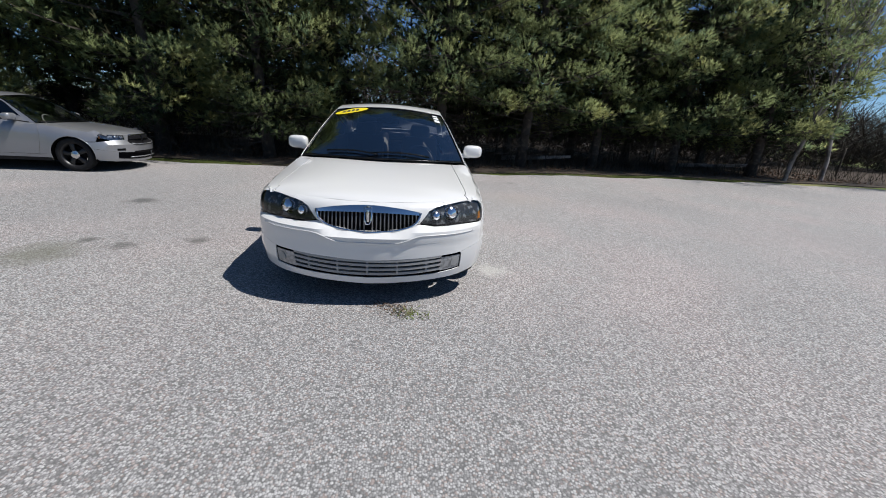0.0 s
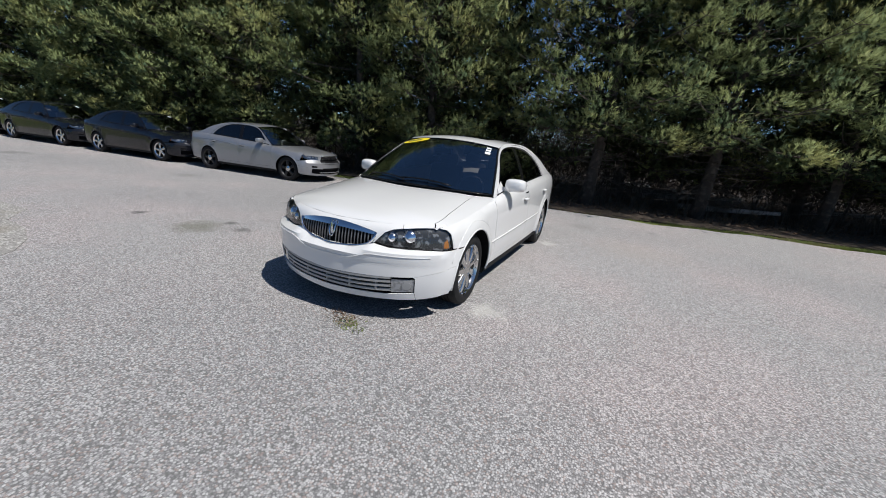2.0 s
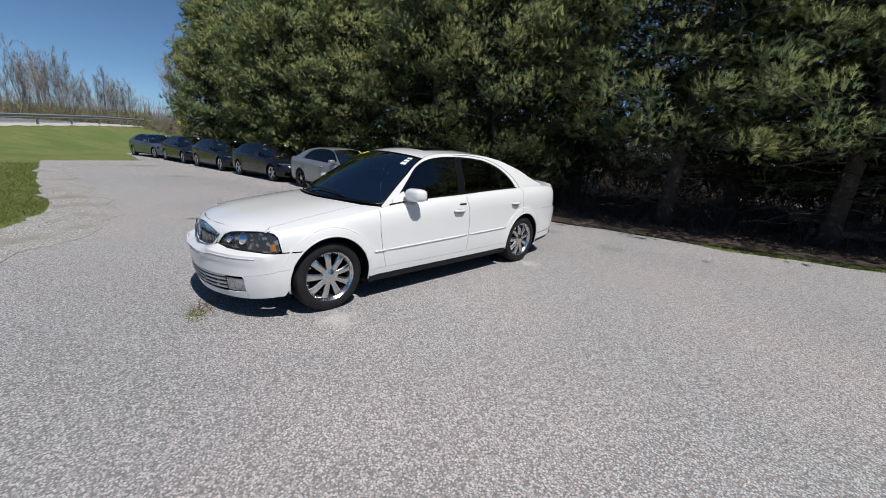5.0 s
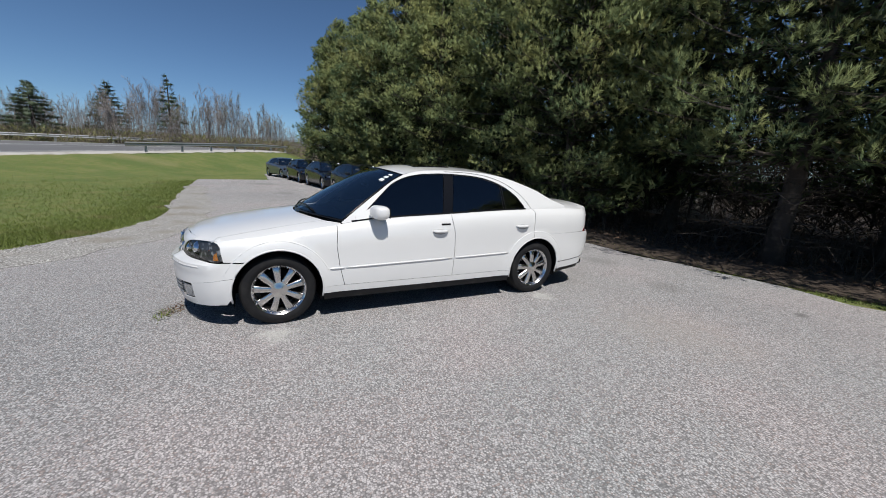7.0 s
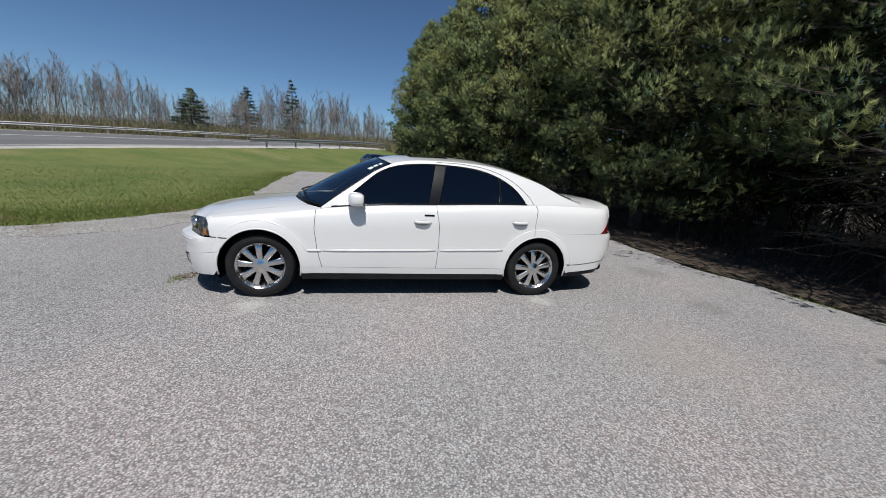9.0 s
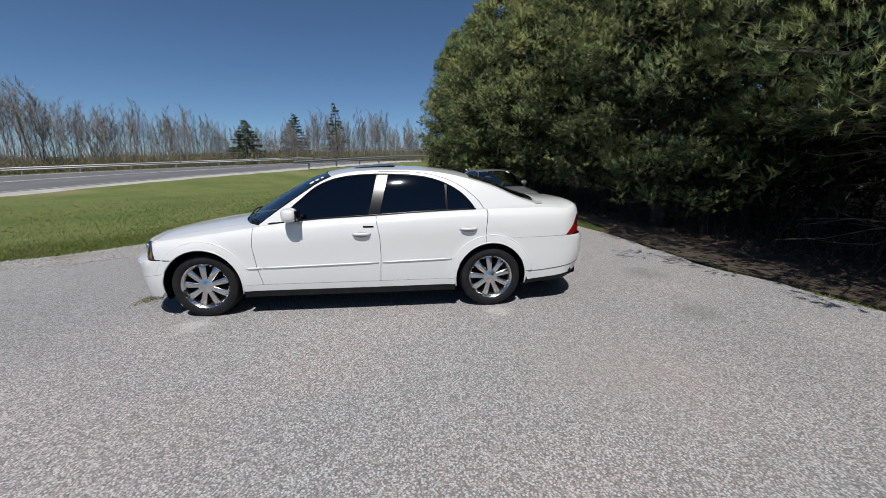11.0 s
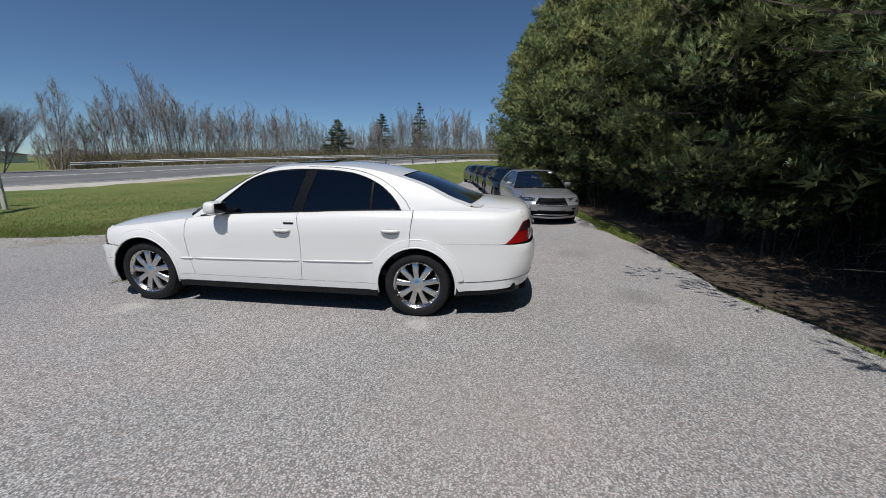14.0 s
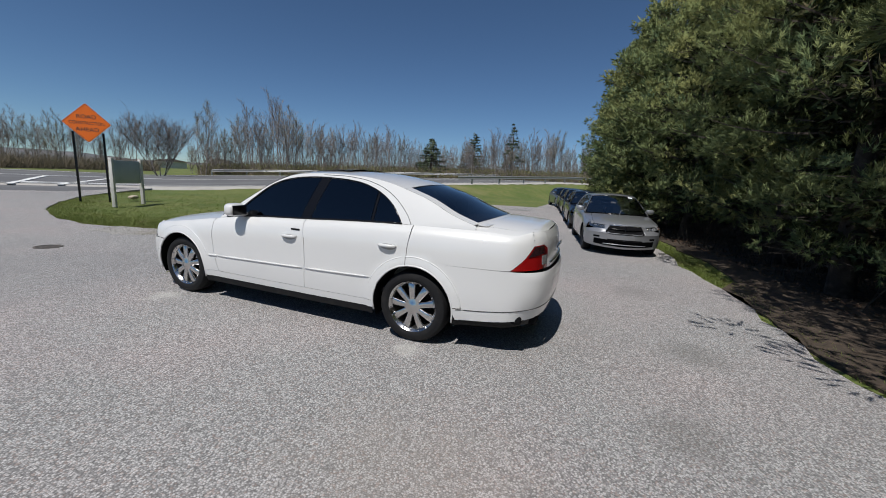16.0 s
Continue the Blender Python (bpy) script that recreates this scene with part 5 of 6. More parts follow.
# ---- plants ----
def blades(spots, height, width, lean, seed, per=1):
    """Grass blades as single bent triangles pairs at given spots."""
    r = np.random.RandomState(seed)
    spots = np.repeat(np.array(spots, float), per, axis=0)
    n = len(spots)
    spots[:, :2] += r.normal(0, 0.03, (n, 2))
    h = height * r.uniform(0.5, 1.3, n)
    a = r.uniform(0, 2 * np.pi, n)
    w = width * r.uniform(0.7, 1.3, n)
    dx, dy = np.cos(a) * w, np.sin(a) * w
    l = r.normal(0, lean, (n, 2)) * h[:, None]
    v = np.empty((n, 3, 3))
    v[:, 0] = spots + np.stack([dx, dy, np.zeros(n)], 1)
    v[:, 1] = spots - np.stack([dx, dy, np.zeros(n)], 1)
    v[:, 2] = spots + np.concatenate([l, h[:, None]], 1)
    return v.reshape(-1, 3), np.arange(3 * n).reshape(-1, 3)


def raw_mesh(name, v, f, mat, parent=None):
    me = bpy.data.meshes.new(name)
    me.vertices.add(len(v))
    me.vertices.foreach_set("co", np.asarray(v, np.float32).ravel())
    f = np.asarray(f, np.int32)
    k = f.shape[1]
    me.loops.add(f.size)
    me.loops.foreach_set("vertex_index", f.ravel())
    me.polygons.add(len(f))
    me.polygons.foreach_set("loop_start", np.arange(0, f.size, k, dtype=np.int32))
    me.update(calc_edges=True)
    me.validate()
    me.materials.append(mat)
    ob = new(name, me)
    if parent:
        ob.parent = parent
    return ob


def inside(x, y, poly):
    r = False
    for i in range(len(poly)):
        (x0, y0), (x1, y1) = poly[i], poly[i - 1]
        if (y0 > y) != (y1 > y) and x < (x1 - x0) * (y - y0) / (y1 - y0) + x0:
            r = not r
    return r


r = np.random.RandomState(5)
lawn = []
paving = NORTH + ISLAND + [(-6, -24), (24, -40)]
for _ in range(60000):
    t = r.rand()
    if t < 0.40:      # ragged rim of the grass island
        k = r.rand() * (len(ISLAND) - 6.001) + 4
        a, u = int(k), k - int(k)
        x = ISLAND[a][0] * (1 - u) + ISLAND[a + 1][0] * u - abs(r.normal(0, 0.8))
        y = ISLAND[a][1] * (1 - u) + ISLAND[a + 1][1] * u - abs(r.normal(0, 0.8))
    elif t < 0.70:    # lawn
        x, y = -1.5 - abs(r.normal(0, 9)), -2.5 - abs(r.normal(0, 7))
    else:             # verge below the pines
        x = r.uniform(-12, 12)
        y = edge_y(x) + 0.05 + abs(r.normal(0, 0.25))
        if -3.5 < x < 3.0 and r.rand() < 0.75:
            continue
    if not inside(x, y, paving):
        lawn.append((x, y, land(x, y) - 0.03))
v, f = blades(lawn, 0.045, 0.006, 0.7, 6, 2)
tagged(raw_mesh("grass_blades", v, f, M["grass"]), "short green grass blades along the verges", "grass", kind="stuff")
# weeds and dead leaves by the front bumper
weed = thing("weed_tuft", "dry weed tuft growing through the paving in front of the car", "weed")
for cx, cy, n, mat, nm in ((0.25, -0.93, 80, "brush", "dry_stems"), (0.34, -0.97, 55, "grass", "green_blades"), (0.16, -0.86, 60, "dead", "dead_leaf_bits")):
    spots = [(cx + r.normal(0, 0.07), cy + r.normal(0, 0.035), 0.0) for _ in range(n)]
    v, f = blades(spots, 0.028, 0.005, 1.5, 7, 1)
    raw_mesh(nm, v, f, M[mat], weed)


def frame_of(d):
    d = d / np.linalg.norm(d, axis=1, keepdims=True)
    up = np.where(np.abs(d[:, 2:3]) > 0.95, np.array([[1.0, 0, 0]]), np.array([[0, 0, 1.0]]))
    u = np.cross(d, up)
    u /= np.linalg.norm(u, axis=1, keepdims=True)
    return d, u, np.cross(d, u)


def needle_tufts(base, direction, count, length, width, spread, rs):
    """Needle bundles: thin triangles fanned round each twig tip, turned to face outwards and up."""
    n = len(base)
    d, u, w = frame_of(direction)
    v = np.empty((n * count, 3, 3), np.float32)
    out = np.empty((n * count, 3), np.float32)
    for k in range(count):
        a = 2 * np.pi * (k + rs.rand(n)) / count
        t = np.clip(rs.normal(spread, 0.22, n), 0.1, 1.6)
        nd = d * np.cos(t)[:, None] + (u * np.cos(a)[:, None] + w * np.sin(a)[:, None]) * np.sin(t)[:, None]
        side = np.cross(nd, d + 0.01)
        side /= np.linalg.norm(side, axis=1, keepdims=True) + 1e-6
        L = length * rs.uniform(0.75, 1.2, n)[:, None]
        lead = 0.75 * d + 0.55 * nd + np.array([[0, 0, 0.35]])
        flip = np.where((np.cross(-2 * side, nd) * lead).sum(1) < 0, -1.0, 1.0)[:, None]
        foot = base + d * (length * rs.uniform(-0.5, 0.5, n)[:, None])
        v[k::count, 0] = foot + side * width * flip
        v[k::count, 1] = foot - side * width * flip
        v[k::count, 2] = foot + nd * L
        out[k::count] = lead / np.linalg.norm(lead, axis=1, keepdims=True)
    return v.reshape(-1, 3), out


def foliage(name, needles, mat, parent):
    """A crown of needles shaded bundle by bundle."""
    v, normals = needles
    ob = raw_mesh(name, v, np.arange(len(v)).reshape(-1, 3), mat, parent)
    ob.data.shade_smooth()
    ob.data.normals_split_custom_set(np.repeat(normals, 3, axis=0))
    return ob


def limb_mesh(segments, sides=4):
    """Tapered limbs from (start, end, r0, r1)."""
    verts, faces = [], []
    for a, b, r0, r1 in segments:
        a, b = Vector(a), Vector(b)
        d = (b - a).normalized()
        u = d.cross(Vector((0, 0, 1)) if abs(d.z) < 0.9 else Vector((1, 0, 0))).normalized()
        w = d.cross(u)
        i = len(verts)
        for p, rr in ((a, r0), (b, r1)):
            for k in range(sides):
                t = 2 * math.pi * k / sides
                verts.append(p + (u * math.cos(t) + w * math.sin(t)) * rr)
        for k in range(sides):
            faces.append((i + k, i + (k + 1) % sides, i + sides + (k + 1) % sides, i + sides + k))
    return verts, faces


def white_pine(seed, height, spread, clear, label, whorl=0.56, tris=14, blade=(0.100, 0.0070), tufts=14, puffs=6, fill=6):
    """A white pine: tapered trunk, whorls of limbs sweeping up at the tips, each carrying rounded pads of needled shoots with gaps between."""
    rs = np.random.RandomState(seed)
    tree = thing("pine_tree", label, "tree", "pines along the car park")
    bend = [Vector((0.12 * math.sin(0.5 * z + seed), 0.10 * math.cos(0.6 * z + seed), z)) for z in np.linspace(0, height, 12)]
    tube("trunk", bend, [0.15 * (1 - 0.92 * i / 11) * (1.25 if i == 0 else 1) + 0.008 for i in range(12)], M["bark"], tree, 9)
    limbs, tb, td, ib, idr = [], [], [], [], []
    # dead lower limbs, bare and broken
    for z in np.arange(0.5, clear + 0.5, 0.16):
        for _ in range(4):
            az, p = rs.rand() * 6.283, Vector((bend[0].x, bend[0].y, z))
            for i in range(4):
                az += rs.normal(0, 0.35)
                q = p + Vector((math.cos(az), math.sin(az), rs.normal(-0.08, 0.22))) * rs.uniform(0.25, 0.5)
                limbs.append((p, q, 0.013 - 0.0025 * i, 0.0105 - 0.0025 * i))
                if i:
                    side = Vector((math.cos(az + rs.choice((-1, 1))), math.sin(az + rs.choice((-1, 1))), rs.normal(0, 0.3)))
                    limbs.append((p, p + side * rs.uniform(0.15, 0.45), 0.006, 0.003))
                p = q
    z = clear
    while z < height - 0.2:
        share = (z - clear) / (height - clear)
        reach = spread * (1 - share ** 1.9) * (0.66 + 0.34 * sstep(0.8, 3.0, z)) + 0.25
        n = rs.randint(6, 9)
        a0 = rs.rand() * 6.28
        for k in range(n):
            az = a0 + 6.283 * k / n + rs.normal(0, 0.25)
            L = reach * rs.choice((0.62, 0.80, 0.95, 1.0, 1.10)) * rs.uniform(0.90, 1.10)
            rise = -0.10 + 0.60 * share + rs.normal(0, 0.10)
            p = Vector((bend[0].x, bend[0].y, z + rs.normal(0, 0.12)))
            steps = max(4, int(L / 0.30))
            q, pts = p.copy(), [p.copy()]
            for i in range(steps):
                e = rise + 0.55 * (i / steps) ** 2
                az += rs.normal(0, 0.07)
                q = q + Vector((math.cos(az) * math.cos(e), math.sin(az) * math.cos(e), math.sin(e))) * (L / steps)
                pts.append(q.copy())
            r0 = 0.009 + 0.008 * L
            for i in range(steps):
                limbs.append((pts[i], pts[i + 1], r0 * (1 - i / steps) + 0.004, r0 * (1 - (i + 1) / steps) + 0.004))
            # coarse sprays along the inner limb; the crown's shade is in their colour
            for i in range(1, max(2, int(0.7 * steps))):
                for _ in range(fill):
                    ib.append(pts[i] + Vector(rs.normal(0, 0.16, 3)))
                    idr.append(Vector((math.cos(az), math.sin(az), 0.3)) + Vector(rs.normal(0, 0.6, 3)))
            # pads of foliage: one at the tip, others beside the outer half of the limb
            m = puffs if L > 1.2 else max(2, puffs - 3)
            for j in range(m):
                t = 1.0 if j == 0 else rs.uniform(0.66, 1.0)
                at = pts[min(int(t * steps), steps)]
                side = 0.0 if j == 0 else rs.choice((-1, 1)) * rs.uniform(0.12, 0.48) * (0.6 + 0.4 * min(L, 1.5))
                c = at + Vector((-math.sin(az) * side, math.cos(az) * side, rs.uniform(0.0, 0.16)))
                if j:
                    limbs.append((at, c, 0.007, 0.004))
                R = rs.uniform(0.24, 0.46)
                out = Vector((math.cos(az), math.sin(az), 0.0))
                for _ in range(int(tufts * (R / 0.30) ** 2)):
                    u = Vector(rs.normal(0, 1, 3)).normalized()
                    u = (u + out * 0.45 + Vector((0, 0, 0.42))).normalized()
                    tb.append(c + Vector((u.x * R, u.y * R, u.z * R * 0.72)) * rs.uniform(0.55, 1.0))
                    td.append(u + out * 0.25 + Vector((0, 0, 0.40)) + Vector(rs.normal(0, 0.10, 3)))
        z += whorl * rs.uniform(0.8, 1.25)
    v, f = limb_mesh(limbs, 3)
    tagged(mesh_object("bough_frame", v, f, M["bark"], tree), kind="stuff")
    foliage("crown", needle_tufts(np.array([tuple(p) for p in tb]), np.array([tuple(p) for p in td]), tris, *blade, 0.58, rs), M["needles"], tree)
    foliage("inner_sprays", needle_tufts(np.array([tuple(p) for p in ib]), np.array([tuple(p) for p in idr]), 5, 0.20, 0.028, 0.9, rs), M["needles_shade"], tree)
    return tree


pines = [white_pine(11, 9.6, 2.3, 0.95, "tall white pine with dense drooping limbs beside the car park"),
         white_pine(12, 9.6, 2.6, 2.0, "tall white pine with bare lower trunk beside the car park", tris=20, blade=(0.090, 0.0050), tufts=16),
         white_pine(13, 10.0, 2.4, 1.0, "tall white pine with thick sunlit crown beside the car park"),
         white_pine(14, 10.5, 2.8, 1.3, "tall shaded white pine in the second row", 0.55, 4, (0.20, 0.034), 7, 4, 7),
         white_pine(15, 9.8, 2.4, 0.5, "tall bushy white pine behind the parked cars", 0.46, 5, (0.135, 0.021), 13, 6, 4),
         white_pine(16, 9.4, 2.3, 0.6, "tall rounded white pine behind the parked cars", 0.46, 5, (0.135, 0.021), 13, 6, 4),
         white_pine(17, 9.6, 2.6, 1.6, "tall white pine with bare lower trunk beside the car park", 0.56, 8, (0.110, 0.0105), 15)]
rng = random.Random(21)


def trunk_y(x):
    return edge_y(x) + 1.7 + 0.6 * sstep(2.5, 6.0, x) + 0.45 * sstep(-10, -7, x) * (1 - sstep(2.5, 6.0, x))


spots = []
for x in (-27.0, -23.8, -20.4, -17.2, -13.9, -10.6, -7.2, -4.0, 1.0, 3.9, 6.9, 10.0, 13.1):
    spots.append((x + rng.uniform(-0.2, 0.2), trunk_y(x) + rng.uniform(-0.3, 0.4), rng.uniform(0.92, 1.08)))
FRONT = len(spots)
for i in range(14):
    xx = -23 + 3.0 * i + rng.uniform(-0.6, 0.6)
    spots.append((xx, trunk_y(xx) + 3.0 + rng.uniform(-0.5, 0.8), rng.uniform(0.95, 1.15)))
first = [True] * 7
for i, (x, y, s) in enumerate(spots):
    k = 3 if i >= FRONT else 4 + i % 2 if x < -11.0 else 6 if x > 5.5 else 1 if x > 0.0 else (0 if i % 2 else 2)
    m = pose(x, y, -0.02, 0, 0, rng.uniform(0, 360)) @ Matrix.Diagonal((s, s, s, 1))
    if first[k]:
        pines[k].matrix_world = m
        first[k] = False
    else:
        o = copy_thing(pines[k], pose(0, 0, 0))
        o.matrix_world = m


def bare_tree(seed, height, label, name="bare_tree", buds=0.0, spread=0.30, stems=1, lean=0.10, limbs=12, flare=1.0):
    """A leafless tree: upright stems, limbs that curve upwards and a haze of fine twigs."""
    rs = random.Random(seed)
    tree = thing(name, label, "tree", "bare trees beyond the road")
    trunk, twigs, ends, tips = [], [], [], []

    def shoot(p, d, l, r0, n, lift, store, sway=0.10):
        pts = [p]
        for i in range(n):
            d = (d + Vector((rs.gauss(0, sway), rs.gauss(0, sway), lift))).normalized()
            q = pts[-1] + d * (l / n)
            store.append((pts[-1], q, r0 * (1 - 0.8 * i / n), r0 * (1 - 0.8 * (i + 1) / n)))
            pts.append(q)
        return pts, d

    def aside(d, amount):
        a = rs.uniform(0, 6.283)
        return (d + Vector((math.cos(a), math.sin(a), 0)) * amount).normalized()
    for k in range(stems):
        a = 6.283 * k / stems + rs.uniform(-0.6, 0.6)
        out = 0.03 if stems == 1 else lean * rs.uniform(0.4, 1.6)
        d = Vector((math.cos(a) * out, math.sin(a) * out, 1)).normalized()
        H = height * rs.uniform(0.78, 1.0)
        start = Vector((0.25 * math.cos(a), 0.25 * math.sin(a), -0.1)) * (stems > 1)
        stem, _ = shoot(start, d, H, 0.0080 * height, 12, 0.03, trunk, 0.035)
        for j in range(limbs):
            t = 0.24 + 0.74 * (j + rs.random()) / limbs
            p = stem[min(int(t * 12), 12)]
            L = H * spread * rs.uniform(0.7, 1.25) * (1.5 - 1.1 * t)
            limb, ld = shoot(p, aside(Vector((0, 0, 0.9)), rs.uniform(0.35, 0.70) * flare), L, 0.020 * (1.2 - t) + 0.009, 4, 0.10, trunk)
            for i in range(1, 5):
                for _ in range(2):
                    sub, _d = shoot(limb[i], aside(ld, rs.uniform(0.3, 0.8)), L * rs.uniform(0.25, 0.5), 0.0125, 1, 0.08, twigs)
                    for t in (0.3, 0.6, 0.8, 1.0):
                        q = sub[0].lerp(sub[1], t)
                        tips.append(q + aside(ld, rs.uniform(0.3, 1.0)) * (L * rs.uniform(0.18, 0.42)))
                        ends.append((q, tips[-1]))
    v, f = limb_mesh(trunk, 4)
    mesh_object("trunk", v, f, M["grey_bark"], tree, True)
    v, f = limb_mesh(twigs, 3)
    for q, tip in ends:
        i = len(v)
        v += [q + Vector((0.012, 0, 0)), q + Vector((-0.006, 0.0104, 0)), q + Vector((-0.006, -0.0104, 0)), tip]
        f += [(i, i + 1, i + 3), (i + 1, i + 2, i + 3), (i + 2, i, i + 3)]
    tagged(mesh_object("twig_crown", v, f, M["grey_bark"], tree), kind="stuff")
    if buds:
        tagged(foliage("bud_haze", needle_tufts(np.array([tuple(p) for p in tips]), np.array([(0, 0, 1.0)] * len(tips)), 1, 0.16, 0.035, 1.2, np.random.RandomState(seed)), M["budding"], tree), kind="stuff")
    return tree


def spruce(seed, height, spread, label, gaps=0.0):
    rs = np.random.RandomState(seed)
    tree = thing("spruce_tree", label, "tree")
    tube("trunk", [(0, 0, -0.2), (0, 0, height * 0.5), (0, 0, height)], [0.22, 0.12, 0.02], M["bark"], tree, 7)
    tb, td, limbs = [], [], []
    z = 0.6
    while z < height:
        share = z / height
        for k in range(rs.randint(9, 12)):
            if rs.rand() < gaps:
                continue
            az = rs.rand() * 6.283
            L = 1.15 * spread * (1 - share) ** 0.9 * rs.uniform(0.65, 1.2) + 0.15
            d = Vector((math.cos(az), math.sin(az), -0.15 + 0.3 * share))
            limbs.append(((0, 0, z), Vector((0, 0, z)) + d * L, 0.03, 0.01))
            for j in range(max(3, int(L / 0.16))):
                t = ((j + 0.5) / max(3, int(L / 0.16))) ** 0.55
                tb.append(Vector((0, 0, z)) + d * (L * t) + Vector(rs.normal(0, 0.06, 3)))
                td.append(d + Vector((0, 0, -0.25)) + Vector(rs.normal(0, 0.3, 3)))
        z += height * 0.058
    v, f = limb_mesh(limbs, 3)
    tagged(mesh_object("bough_frame", v, f, M["bark"], tree), kind="stuff")
    foliage("crown", needle_tufts(np.array([tuple(p) for p in tb]), np.array([tuple(p) for p in td]), 6, 0.34, 0.040, 0.8, rs), M["spruce"], tree)
    return tree


def polar(az, dist):
    """A place at a bearing (degrees from +x) and distance from the middle of the walk."""
    return 4.4 + dist * math.cos(radians(az)), 2.4 + dist * math.sin(radians(az))


def stand(ob, az, dist, s=1.0, turn=0.0, dz=0.0):
    x, y = polar(az, dist)
    ob.matrix_world = pose(x, y, land(x, y) + dz - 0.05, 0, 0, turn) @ Matrix.Diagonal((s, s, s, 1))
    return ob


bare = [bare_tree(31, 9.4, "tall leafless grey tree in the wood beyond the road", spread=0.27, stems=3),
        bare_tree(32, 8.5, "slim leafless tree in the wood beyond the road", spread=0.22, stems=3),
        bare_tree(33, 8.0, "leafless tree with budding twigs beyond the road", buds=1.0, spread=0.24, stems=3)]
far = []
rng = random.Random(44)
az = 178.0
while az < 233:
    base = 62 + rng.uniform(-3, 14)
    h = interp([(178, 0.80), (186, 1.0), (192, 1.0), (197, 0.75), (204, 0.78), (212, 1.0), (218, 1.1), (222, 1.28), (225, 1.30), (227, 1.15), (229, 0.8), (233, 0.5)], az)
    far.append((az, base, h * rng.uniform(0.70, 1.0)))
    az += rng.uniform(0.60, 1.0)
for az, d, h in ((195.1, 57, 0.55), (195.9, 57, 0.6), (189.5, 57, 0.6), (190.4, 56, 0.5), (231.3, 55, 1.1), (240, 84, 0.7), (241.5, 80, 0.6), (243.5, 80, 0.75), (245, 85, 0.7), (246.5, 76, 0.8), (248, 74, 0.75), (249.5, 70, 0.8), (251, 72, 0.85), (252.5, 66, 0.8), (254, 64, 0.9), (256, 60, 0.9), (173.2, 72, 1.5), (171, 68, 1.75), (168, 68, 1.9), (165, 66, 1.8)):
    far.append((az, d, h))
for i in range(14):
    far.append((239.0 + 1.35 * i + rng.uniform(-0.4, 0.4), 86 - 1.6 * i + rng.uniform(-4, 4), rng.uniform(0.75, 1.05)))
used = [False] * 3
for az, d, h in far:
    k = rng.randrange(3)
    o = bare[k] if not used[k] else copy_thing(bare[k], pose(0, 0, 0))
    used[k] = True
    stand(o, az, d, h, rng.uniform(0, 360))
wide = bare_tree(37, 5.6, "spreading leafless tree standing alone beyond the road", spread=0.46, stems=6, lean=0.48, limbs=18, flare=1.6)
stand(wide, 235.6, 50, 1.05, 40)
edge = bare_tree(38, 8.5, "leafless tree rising beside the end of the pine row", spread=0.4, limbs=14)
stand(edge, 174.6, 46, 1.0, 100)
stand(spruce(51, 6.9, 2.9, "dark green spruce in the wood beyond the road"), 201.4, 60, 0.85)
stand(spruce(52, 7.4, 2.6, "ragged green conifer among the bare trees", 0.35), 195.4, 66, 1.0)
stand(spruce(53, 8.4, 1.9, "thin tall conifer among the bare trees", 0.55), 189.9, 66, 1.05)
# brush at the foot of the far wood, and under the pines
r = np.random.RandomState(61)
spots = []
for _ in range(11000):
    x, y = polar(r.uniform(172, 232), r.uniform(57, 69))
    spots.append((x, y, land(x, y) - 0.1))
for _ in range(7000):
    az = r.uniform(236.5, 259)
    x, y = polar(az, 84 - 1.1 * (az - 236) + abs(r.normal(0, 5)) - 8)
    spots.append((x, y, land(x, y) - 0.1))
v, f = blades(spots, 1.7, 0.024, 0.5, 62, 2)
tagged(raw_mesh("brush", v, f, M["brush"]), "tan dry brush at the foot of the far wood", "brush", kind="stuff")
spots = []
for _ in range(4000):
    x, y = polar(r.uniform(172, 231), r.uniform(58, 74))
    spots.append((x, y, land(x, y) - 0.1))
v, f = blades(spots, 3.4, 0.024, 0.22, 68, 2)
tagged(raw_mesh("saplings", v, f, M["grey_bark"]), "thin grey saplings crowding the far wood", "brush", kind="stuff")
spots = []
for _ in range(4200):
    x, y = polar(r.uniform(176, 231), r.uniform(55, 66))
    spots.append((x, y, land(x, y) + r.uniform(0.0, 1.3)))
v, f = blades(spots, 0.30, 0.05, 0.6, 63, 3)
tagged(raw_mesh("budding_scrub", v, f, M["budding"]), "pale olive budding scrub at the wood's edge", "brush", kind="stuff")
# undergrowth and thicket stems, in the colour that stands for shade
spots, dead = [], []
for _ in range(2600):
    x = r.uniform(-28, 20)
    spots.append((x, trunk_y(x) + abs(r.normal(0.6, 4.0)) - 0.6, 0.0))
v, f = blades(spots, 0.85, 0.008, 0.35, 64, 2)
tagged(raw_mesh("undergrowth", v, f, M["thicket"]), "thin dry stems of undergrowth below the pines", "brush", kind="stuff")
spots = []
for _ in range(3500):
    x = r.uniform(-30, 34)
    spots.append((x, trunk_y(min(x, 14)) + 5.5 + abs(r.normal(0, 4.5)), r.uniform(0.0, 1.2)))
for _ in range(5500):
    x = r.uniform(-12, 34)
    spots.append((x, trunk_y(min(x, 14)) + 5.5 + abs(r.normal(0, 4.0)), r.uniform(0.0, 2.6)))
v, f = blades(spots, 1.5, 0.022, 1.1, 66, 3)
tagged(raw_mesh("thicket", v, f, M["thicket"]), "leafless thicket behind the pines, darkened in colour for shade", "brush", kind="stuff")
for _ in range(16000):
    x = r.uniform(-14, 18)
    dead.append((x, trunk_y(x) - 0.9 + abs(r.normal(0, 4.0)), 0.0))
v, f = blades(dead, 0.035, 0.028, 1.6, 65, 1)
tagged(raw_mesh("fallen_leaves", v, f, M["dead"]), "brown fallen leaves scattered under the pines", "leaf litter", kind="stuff")
